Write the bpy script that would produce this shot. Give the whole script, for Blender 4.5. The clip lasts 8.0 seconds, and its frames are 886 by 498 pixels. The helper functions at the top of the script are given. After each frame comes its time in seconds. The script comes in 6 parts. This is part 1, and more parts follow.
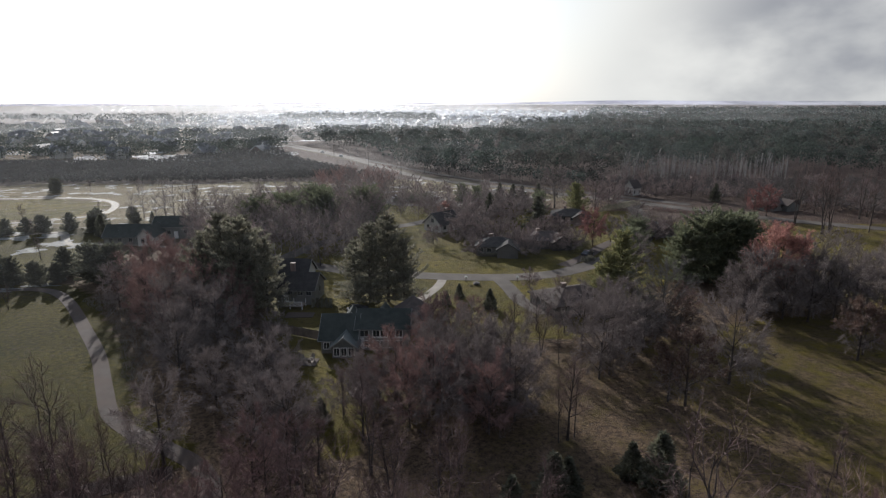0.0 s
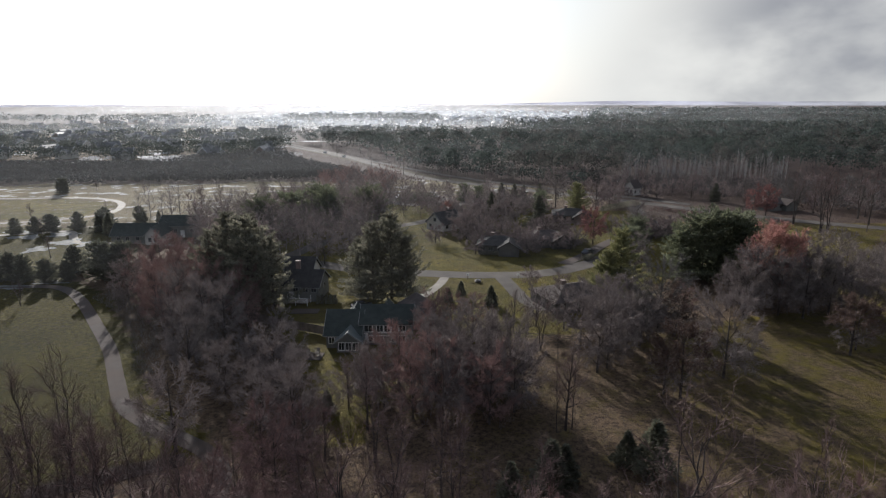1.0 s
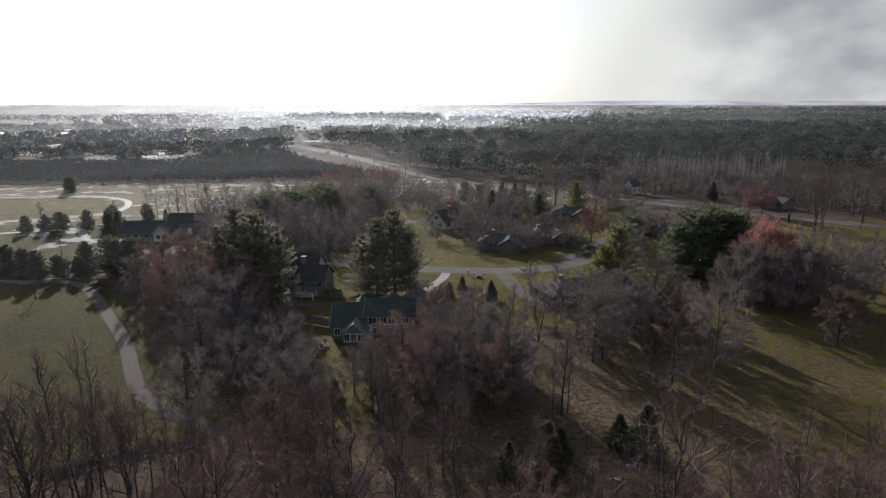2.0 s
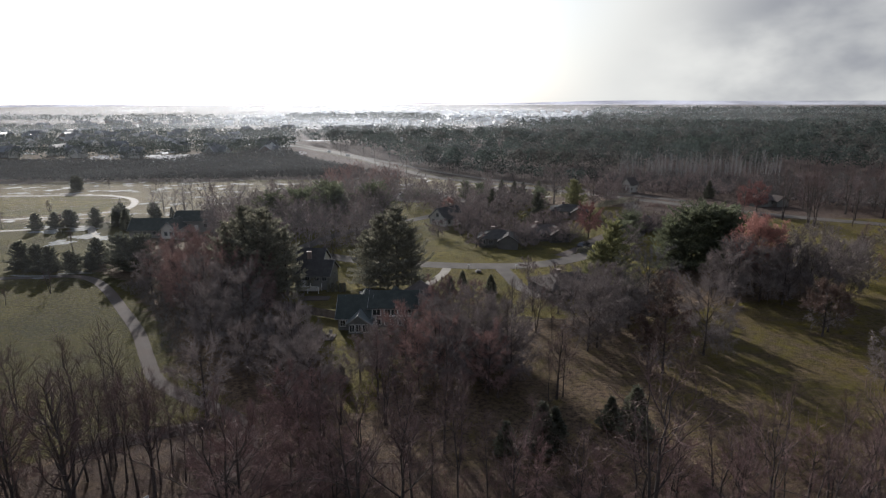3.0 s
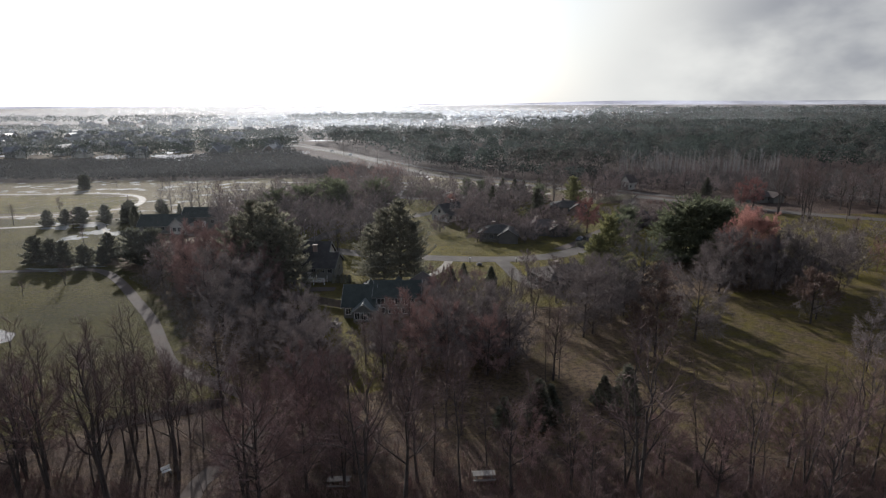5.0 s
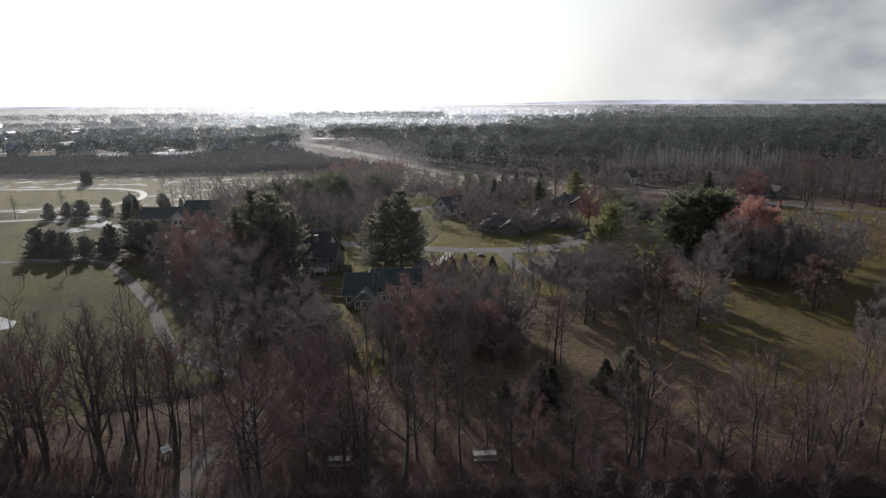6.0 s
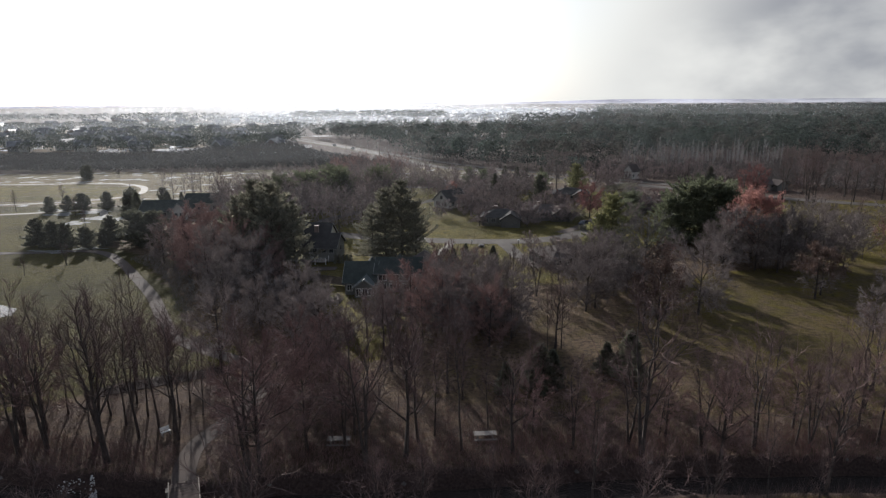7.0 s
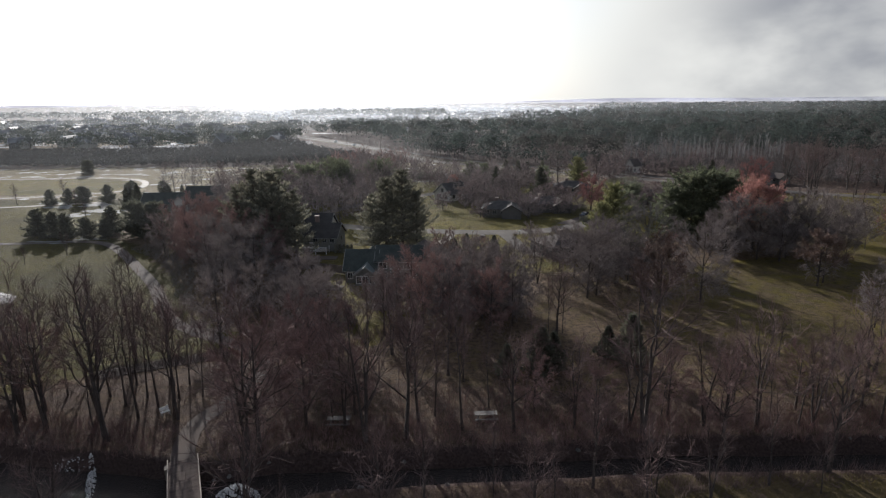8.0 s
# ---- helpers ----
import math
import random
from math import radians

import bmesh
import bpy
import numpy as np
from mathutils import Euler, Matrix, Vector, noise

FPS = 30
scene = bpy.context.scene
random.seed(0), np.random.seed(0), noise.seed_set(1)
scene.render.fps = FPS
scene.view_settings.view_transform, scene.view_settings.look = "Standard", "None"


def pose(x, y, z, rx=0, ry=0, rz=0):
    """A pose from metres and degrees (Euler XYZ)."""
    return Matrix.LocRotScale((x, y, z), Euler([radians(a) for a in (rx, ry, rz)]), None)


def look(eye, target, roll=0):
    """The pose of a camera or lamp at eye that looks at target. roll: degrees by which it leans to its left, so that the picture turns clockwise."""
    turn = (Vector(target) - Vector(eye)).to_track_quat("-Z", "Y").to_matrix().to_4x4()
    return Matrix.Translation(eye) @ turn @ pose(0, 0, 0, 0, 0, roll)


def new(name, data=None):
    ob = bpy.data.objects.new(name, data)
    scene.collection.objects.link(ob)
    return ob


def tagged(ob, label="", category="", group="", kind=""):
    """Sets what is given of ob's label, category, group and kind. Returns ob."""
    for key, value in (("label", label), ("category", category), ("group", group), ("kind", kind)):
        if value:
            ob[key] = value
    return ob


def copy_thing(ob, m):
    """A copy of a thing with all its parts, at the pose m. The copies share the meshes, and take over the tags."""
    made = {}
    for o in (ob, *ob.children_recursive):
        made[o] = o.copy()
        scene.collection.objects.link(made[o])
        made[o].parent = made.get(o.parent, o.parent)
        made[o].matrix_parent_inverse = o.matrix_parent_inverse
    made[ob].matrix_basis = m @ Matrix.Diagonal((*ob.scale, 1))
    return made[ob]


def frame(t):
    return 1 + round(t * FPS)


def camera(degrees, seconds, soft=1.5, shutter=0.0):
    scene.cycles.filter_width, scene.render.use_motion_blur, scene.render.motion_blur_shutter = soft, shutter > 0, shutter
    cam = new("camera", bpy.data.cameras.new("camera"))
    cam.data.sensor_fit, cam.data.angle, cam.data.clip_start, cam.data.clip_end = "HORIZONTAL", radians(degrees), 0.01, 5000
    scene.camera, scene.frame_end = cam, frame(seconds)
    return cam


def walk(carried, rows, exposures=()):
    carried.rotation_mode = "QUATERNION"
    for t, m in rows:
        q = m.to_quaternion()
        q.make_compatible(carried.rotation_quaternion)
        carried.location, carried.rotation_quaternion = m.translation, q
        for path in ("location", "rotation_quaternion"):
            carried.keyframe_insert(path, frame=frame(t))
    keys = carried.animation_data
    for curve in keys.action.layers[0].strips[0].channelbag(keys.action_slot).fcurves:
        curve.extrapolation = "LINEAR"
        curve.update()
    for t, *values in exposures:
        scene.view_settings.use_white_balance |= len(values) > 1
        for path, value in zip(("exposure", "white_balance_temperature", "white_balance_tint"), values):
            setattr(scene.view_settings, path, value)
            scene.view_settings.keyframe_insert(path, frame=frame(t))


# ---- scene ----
cam = camera(73.7, 8.0, soft=1.25)
PATH = [
    (0, (0.200, 1.382, 41.445), (0.1360, 3.319, 40.953), -0.05),
    (0.5, (0.240, 0.157, 41.474), (0.1750, 2.095, 40.983), -0.05),
    (1, (0.330, -1.221, 41.498), (0.2580, 0.717, 41.008), -0.08),
    (1.5, (0.420, -3.071, 41.539), (0.3440, -1.133, 41.049), -0.10),
    (3, (0.460, -9.649, 41.696), (0.3820, -7.712, 41.205), -0.14),
    (3.5, (0.520, -11.608, 41.743), (0.4390, -9.670, 41.253), -0.18),
    (4, (0.560, -12.991, 41.902), (0.4790, -11.054, 41.412), -0.20),
    (4.5, (0.620, -13.826, 41.703), (0.5380, -11.888, 41.214), -0.24),
    (6, (0.850, -14.549, 38.608), (0.7590, -12.611, 38.119), -0.36),
    (6.5, (0.880, -14.717, 37.546), (0.7880, -12.781, 37.056), -0.38),
    (7, (0.930, -14.842, 36.374), (0.8360, -12.905, 35.884), -0.41),
    (7.5, (0.970, -14.971, 35.217), (0.8710, -13.034, 34.726), -0.44),
    (8, (1.000, -15.045, 34.111), (0.9020, -13.109, 33.619), -0.46),
]
walk(cam, [(t, look(eye, target, roll)) for t, eye, target, roll in PATH])

# world: low morning sun ahead and to the left, thin cloud away from it
SUN_AZ, SUN_EL = -25.0, 18.5
sun_dir = Vector((math.sin(radians(SUN_AZ)) * math.cos(radians(SUN_EL)), math.cos(radians(SUN_AZ)) * math.cos(radians(SUN_EL)), math.sin(radians(SUN_EL))))
scene.view_settings.exposure = 0.62
scene.view_settings.use_white_balance = True
scene.view_settings.white_balance_temperature, scene.view_settings.white_balance_tint = 6020, 12


def make_world():
    w = bpy.data.worlds.new("sky")
    scene.world = w
    w.use_nodes = True
    nt = w.node_tree
    nt.nodes.clear()
    N, L = nt.nodes.new, nt.links.new
    out, bg = N("ShaderNodeOutputWorld"), N("ShaderNodeBackground")
    sky = N("ShaderNodeTexSky")
    sky.sky_type, sky.sun_disc = "NISHITA", False
    sky.sun_elevation, sky.sun_rotation = radians(SUN_EL), radians(SUN_AZ)
    sky.air_density, sky.dust_density, sky.ozone_density = 1.0, 1.2, 1.5
    tc = N("ShaderNodeTexCoord")
    # cloud cover grows with the angle from the sun
    dot = N("ShaderNodeVectorMath")
    dot.operation = "DOT_PRODUCT"
    dot.inputs[1].default_value = sun_dir
    L(tc.outputs["Generated"], dot.inputs[0])
    far = N("ShaderNodeMapRange")
    far.inputs["From Min"].default_value, far.inputs["From Max"].default_value = 0.995, 0.74
    far.inputs["To Min"].default_value, far.inputs["To Max"].default_value = 0.0, 1.0
    far.interpolation_type = "SMOOTHSTEP"
    L(dot.outputs["Value"], far.inputs["Value"])
    # the cloud lies in a bank that thins out overhead
    parts, low, veil = N("ShaderNodeSeparateXYZ"), N("ShaderNodeMapRange"), N("ShaderNodeMath")
    L(tc.outputs["Generated"], parts.inputs["Vector"])
    low.inputs["From Min"].default_value, low.inputs["From Max"].default_value = 0.62, 0.22
    low.interpolation_type = "SMOOTHSTEP"
    L(parts.outputs["Z"], low.inputs["Value"])
    veil.operation = "MULTIPLY"
    L(far.outputs["Result"], veil.inputs[0])
    L(low.outputs["Result"], veil.inputs[1])
    mp = N("ShaderNodeMapping")
    mp.inputs["Scale"].default_value = (1.0, 1.0, 1.8)
    mp.inputs["Location"].default_value = (0.9, 0.4, 0.2)
    L(tc.outputs["Generated"], mp.inputs["Vector"])
    no = N("ShaderNodeTexNoise")
    no.inputs["Scale"].default_value, no.inputs["Detail"].default_value, no.inputs["Roughness"].default_value = 2.8, 6.0, 0.5
    L(mp.outputs["Vector"], no.inputs["Vector"])
    ramp = N("ShaderNodeMapRange")
    ramp.inputs["From Min"].default_value, ramp.inputs["From Max"].default_value = 0.30, 0.62
    ramp.interpolation_type = "SMOOTHSTEP"
    L(no.outputs["Fac"], ramp.inputs["Value"])
    mix, cloud = N("ShaderNodeMix"), N("ShaderNodeMix")
    mix.data_type = cloud.data_type = "RGBA"
    cloud.inputs["A"].default_value, cloud.inputs["B"].default_value = (5.2, 5.05, 4.5, 1), (1.78, 1.81, 1.88, 1)
    # grey banks gather well away from the sun
    bank, cover = N("ShaderNodeMapRange"), N("ShaderNodeMath")
    bank.inputs["From Min"].default_value, bank.inputs["From Max"].default_value = 0.80, 0.60
    bank.interpolation_type = "SMOOTHSTEP"
    L(dot.outputs["Value"], bank.inputs["Value"])
    cover.operation = "MULTIPLY"
    L(ramp.outputs["Result"], cover.inputs[0])
    L(bank.outputs["Result"], cover.inputs[1])
    L(cover.outputs["Value"], cloud.inputs["Factor"])
    grey = N("ShaderNodeHueSaturation")
    grey.inputs["Saturation"].default_value = 0.55
    L(sky.outputs["Color"], grey.inputs["Color"])
    L(veil.outputs["Value"], mix.inputs["Factor"])
    L(grey.outputs["Color"], mix.inputs["A"])
    L(cloud.outputs["Result"], mix.inputs["B"])
    L(mix.outputs["Result"], bg.inputs["Color"])
    bg.inputs["Strength"].default_value = 0.112
    L(bg.outputs["Background"], out.inputs["Surface"])


make_world()
sun_data = bpy.data.lights.new("sun", "SUN")
sun_data.energy, sun_data.angle, sun_data.color = 5.0, radians(0.6), (1.0, 0.93, 0.82)
sun = new("sun", sun_data)
sun.matrix_world = look(sun_dir * 300, (0, 0, 0))

# ---- materials ----
MATS = {}


def surface(name, dark, light, scale=1.0, fine=12.0, rough=0.85, bump=0.3, metal=0.0, vary=0.15, third=None, third_at=0.6, spec=0.3, glow_through=0.0):
    """A two-scale mottled surface in world space; vary is the spread from object to object."""
    if name in MATS:
        return MATS[name]
    m = bpy.data.materials.new(name)
    m.use_nodes = True
    nt = m.node_tree
    N, L = nt.nodes.new, nt.links.new
    b = nt.nodes["Principled BSDF"]
    geo = N("ShaderNodeNewGeometry")
    n1, n2 = N("ShaderNodeTexNoise"), N("ShaderNodeTexNoise")
    n1.inputs["Scale"].default_value, n1.inputs["Detail"].default_value = scale, 4.0
    n2.inputs["Scale"].default_value, n2.inputs["Detail"].default_value = fine, 5.0
    L(geo.outputs["Position"], n1.inputs["Vector"])
    L(geo.outputs["Position"], n2.inputs["Vector"])
    add = N("ShaderNodeMath")
    add.operation = "ADD"
    L(n1.outputs["Fac"], add.inputs[0])
    L(n2.outputs["Fac"], add.inputs[1])
    r = N("ShaderNodeMapRange")
    r.inputs["From Min"].default_value, r.inputs["From Max"].default_value = 0.75, 1.25
    L(add.outputs["Value"], r.inputs["Value"])
    mix = N("ShaderNodeMix")
    mix.data_type = "RGBA"
    mix.inputs["A"].default_value, mix.inputs["B"].default_value = (*dark, 1), (*light, 1)
    L(r.outputs["Result"], mix.inputs["Factor"])
    col = mix.outputs["Result"]
    if third:
        n3 = N("ShaderNodeTexNoise")
        n3.inputs["Scale"].default_value, n3.inputs["Detail"].default_value = scale * 0.35, 3.0
        L(geo.outputs["Position"], n3.inputs["Vector"])
        r3 = N("ShaderNodeMapRange")
        r3.inputs["From Min"].default_value, r3.inputs["From Max"].default_value = third_at - 0.1, third_at + 0.1
        L(n3.outputs["Fac"], r3.inputs["Value"])
        mx = N("ShaderNodeMix")
        mx.data_type = "RGBA"
        mx.inputs["B"].default_value = (*third, 1)
        L(r3.outputs["Result"], mx.inputs["Factor"])
        L(col, mx.inputs["A"])
        col = mx.outputs["Result"]
    if vary:
        oi = N("ShaderNodeObjectInfo")
        addr = N("ShaderNodeMath")
        addr.operation = "ADD"
        L(oi.outputs["Random"], addr.inputs[0])
        L(geo.outputs["Random Per Island"], addr.inputs[1])
        rv = N("ShaderNodeMapRange")
        rv.inputs["From Max"].default_value = 2.0
        rv.inputs["To Min"].default_value, rv.inputs["To Max"].default_value = 1 - vary, 1 + vary
        L(addr.outputs["Value"], rv.inputs["Value"])
        hs = N("ShaderNodeHueSaturation")
        L(rv.outputs["Result"], hs.inputs["Value"])
        L(col, hs.inputs["Color"])
        col = hs.outputs["Color"]
    L(col, b.inputs["Base Color"])
    b.inputs["Roughness"].default_value, b.inputs["Metallic"].default_value = rough, metal
    b.inputs["Specular IOR Level"].default_value = spec
    if bump:
        bp = N("ShaderNodeBump")
        bp.inputs["Strength"].default_value, bp.inputs["Distance"].default_value = bump, 0.05
        L(n2.outputs["Fac"], bp.inputs["Height"])
        L(bp.outputs["Normal"], b.inputs["Normal"])
    if glow_through:
        tl, mixer, outp = N("ShaderNodeBsdfTranslucent"), N("ShaderNodeMixShader"), nt.nodes["Material Output"]
        L(col, tl.inputs["Color"])
        mixer.inputs["Fac"].default_value = glow_through
        L(b.outputs["BSDF"], mixer.inputs[1])
        L(tl.outputs["BSDF"], mixer.inputs[2])
        L(mixer.outputs["Shader"], outp.inputs["Surface"])
    MATS[name] = m
    return m


BARK = surface("bark", (0.026, 0.021, 0.019), (0.074, 0.06, 0.054), 1.5, 9, 0.95, 0.5, vary=0.3)
TWIG = surface("twigs_grey_brown", (0.108, 0.09, 0.085), (0.21, 0.175, 0.166), 0.6, 5, 0.95, 0, vary=0.22, glow_through=0.14)
TWIG_WARM = surface("twigs_warm_brown", (0.074, 0.05, 0.046), (0.168, 0.114, 0.105), 0.6, 5, 0.95, 0, vary=0.35)
TWIG_RED = surface("twigs_red_brown", (0.132, 0.083, 0.075), (0.25, 0.158, 0.143), 0.6, 5, 0.95, 0, vary=0.22, glow_through=0.14)
TWIG_PINK = surface("twigs_pinkish_grey", (0.118, 0.093, 0.089), (0.245, 0.194, 0.185), 0.6, 5, 0.95, 0, vary=0.22, glow_through=0.14)
TWIG_PALE = surface("twigs_pale", (0.26, 0.245, 0.23), (0.5, 0.472, 0.443), 0.6, 5, 0.95, 0, vary=0.3)
BUD_RED = surface("red_buds", (0.24, 0.118, 0.1), (0.44, 0.222, 0.19), 0.8, 6, 0.9, 0, vary=0.25, glow_through=0.5)
LEAF_BROWN = surface("dry_oak_leaves", (0.05, 0.033, 0.028), (0.12, 0.077, 0.06), 0.8, 6, 0.9, 0, vary=0.3, glow_through=0.25)
NEEDLE = surface("dark_needles", (0.098, 0.097, 0.074), (0.218, 0.206, 0.155), 0.7, 6, 0.8, 0, vary=0.4, glow_through=0.45)
NEEDLE_DENSE = surface("dense_needles", (0.07, 0.08, 0.05), (0.162, 0.172, 0.105), 0.7, 6, 0.8, 0, vary=0.4, glow_through=0.45)
NEEDLE_DARK = surface("deep_green_needles", (0.05, 0.051, 0.038), (0.118, 0.119, 0.082), 0.7, 6, 0.8, 0, vary=0.4, glow_through=0.4)
NEEDLE_BRIGHT = surface("bright_needles", (0.1, 0.104, 0.048), (0.225, 0.216, 0.098), 0.7, 6, 0.8, 0, vary=0.35, glow_through=0.4)
ASPHALT = surface("asphalt", (0.05, 0.043, 0.038), (0.078, 0.068, 0.06), 0.4, 25, 0.9, 0.2, vary=0, spec=0.12, third=(0.094, 0.083, 0.073), third_at=0.55)
PATH_GREY = surface("worn_path_asphalt", (0.047, 0.039, 0.035), (0.08, 0.067, 0.061), 0.5, 20, 0.95, 0.2, vary=0, third=(0.07, 0.054, 0.046), third_at=0.5, spec=0.12)
CONCRETE = surface("concrete", (0.14, 0.124, 0.1), (0.215, 0.192, 0.158), 0.4, 20, 0.85, 0.2, vary=0)
ROOF_GREEN = surface("green_grey_shingles", (0.025, 0.032, 0.029), (0.05, 0.058, 0.053), 0.8, 9, 0.95, 0.5, vary=0.1, spec=0.1)
ROOF_DARK = surface("charcoal_shingles", (0.03, 0.03, 0.03), (0.065, 0.06, 0.058), 0.8, 9, 0.95, 0.5, vary=0.2, spec=0.1)
ROOF_BROWN = surface("brown_shingles", (0.05, 0.042, 0.039), (0.095, 0.078, 0.071), 0.8, 9, 0.95, 0.5, vary=0.2, spec=0.1)
ROOF_FAR = surface("frosted_shingles", (0.04, 0.041, 0.043), (0.10, 0.10, 0.105), 0.3, 3, 0.55, 0.1, vary=0.4, spec=0.4, third=(0.3, 0.305, 0.315), third_at=0.64)
FROST = surface("frost", (0.5, 0.51, 0.53), (0.72, 0.73, 0.75), 0.2, 3, 0.7, 0.2, vary=0.25)
RIME = surface("rime", (0.14, 0.145, 0.14), (0.62, 0.63, 0.65), 0.25, 1.5, 0.9, 0.2, vary=0)
FROST_TURF = surface("frosted_turf", (0.06, 0.064, 0.05), (0.17, 0.178, 0.175), 0.6, 4, 0.9, 0.2, vary=0)
SIDING = surface("grey_siding", (0.09, 0.092, 0.085), (0.155, 0.155, 0.143), 0.5, 10, 0.7, 0.2, vary=0.15)
SIDING_DARK = surface("dark_siding", (0.05, 0.048, 0.046), (0.09, 0.086, 0.082), 0.5, 10, 0.75, 0.2, vary=0.15)
SIDING_PALE = surface("cream_siding", (0.38, 0.365, 0.33), (0.52, 0.50, 0.455), 0.5, 10, 0.7, 0.2, vary=0.1)
BRICK = surface("brick_wall", (0.12, 0.09, 0.078), (0.20, 0.15, 0.13), 0.5, 14, 0.85, 0.4, vary=0.2)
TRIM = surface("white_trim", (0.52, 0.51, 0.49), (0.70, 0.69, 0.66), 0.5, 10, 0.5, 0.1, vary=0.05)
TRIM_DULL = surface("weathered_white_trim", (0.17, 0.17, 0.165), (0.27, 0.265, 0.255), 0.5, 10, 0.6, 0.1, vary=0.05)
WOOD = surface("weathered_wood", (0.15, 0.122, 0.1), (0.27, 0.23, 0.19), 1.2, 18, 0.8, 0.4, vary=0.2)
WOOD_GREY = surface("grey_deck_boards", (0.044, 0.034, 0.03), (0.082, 0.064, 0.057), 1.2, 18, 0.92, 0.4, vary=0.25, spec=0.1)
WOOD_DARK = surface("dark_fence_wood", (0.06, 0.045, 0.038), (0.13, 0.10, 0.085), 1.2, 18, 0.85, 0.4, vary=0.2)
STONE = surface("creek_stone", (0.06, 0.055, 0.05), (0.17, 0.155, 0.14), 1.0, 8, 0.8, 0.5, vary=0.3)
METAL = surface("galvanised_metal", (0.30, 0.30, 0.31), (0.45, 0.45, 0.46), 1.0, 10, 0.4, 0.1, metal=0.8)
RUBBER = surface("tyre_rubber", (0.015, 0.015, 0.015), (0.03, 0.03, 0.03), 2, 10, 0.9, 0.1)
PAINT_WHITE = surface("white_car_paint", (0.68, 0.68, 0.68), (0.76, 0.76, 0.76), 0.5, 3, 0.25, 0, vary=0.05, spec=0.5)
PAINT_DARK = surface("dark_car_paint", (0.03, 0.03, 0.035), (0.06, 0.06, 0.07), 0.5, 3, 0.25, 0, vary=0.3, spec=0.5)


def glass_material(name, rough, tint):
    m = bpy.data.materials.new(name)
    m.use_nodes = True
    b = m.node_tree.nodes["Principled BSDF"]
    b.inputs["Base Color"].default_value = (*tint, 1)
    b.inputs["Roughness"].default_value = rough
    b.inputs["Specular IOR Level"].default_value = 0.8
    return m


DRY_GRASS = surface("dry_grass", (0.042, 0.036, 0.026), (0.085, 0.072, 0.05), 0.12, 2.0, 0.95, 0.4, vary=0, spec=0.03)
METAL_ROOF = surface("weathered_metal_roof", (0.06, 0.075, 0.072), (0.11, 0.125, 0.12), 0.8, 9, 0.32, 0.1, vary=0.1, spec=0.6)
PANE = glass_material("window_glass", 0.05, (0.02, 0.024, 0.028))


def water_material(name, ripple):
    m = bpy.data.materials.new(name)
    m.use_nodes = True
    nt = m.node_tree
    b = nt.nodes["Principled BSDF"]
    b.inputs["Base Color"].default_value = (0.034, 0.027, 0.023, 1)
    b.inputs["Roughness"].default_value = 0.08
    b.inputs["IOR"].default_value = 1.33
    b.inputs["Specular IOR Level"].default_value = 0.3
    geo, no, bp = nt.nodes.new("ShaderNodeNewGeometry"), nt.nodes.new("ShaderNodeTexNoise"), nt.nodes.new("ShaderNodeBump")
    no.inputs["Scale"].default_value, no.inputs["Detail"].default_value = 4.5, 5.0
    bp.inputs["Strength"].default_value, bp.inputs["Distance"].default_value = ripple, 0.3
    nt.links.new(geo.outputs["Position"], no.inputs["Vector"])
    nt.links.new(no.outputs["Fac"], bp.inputs["Height"])
    nt.links.new(bp.outputs["Normal"], b.inputs["Normal"])
    return m


WATER = water_material("creek_water", 1.0)
POND_WATER = water_material("pond_water", 0.12)


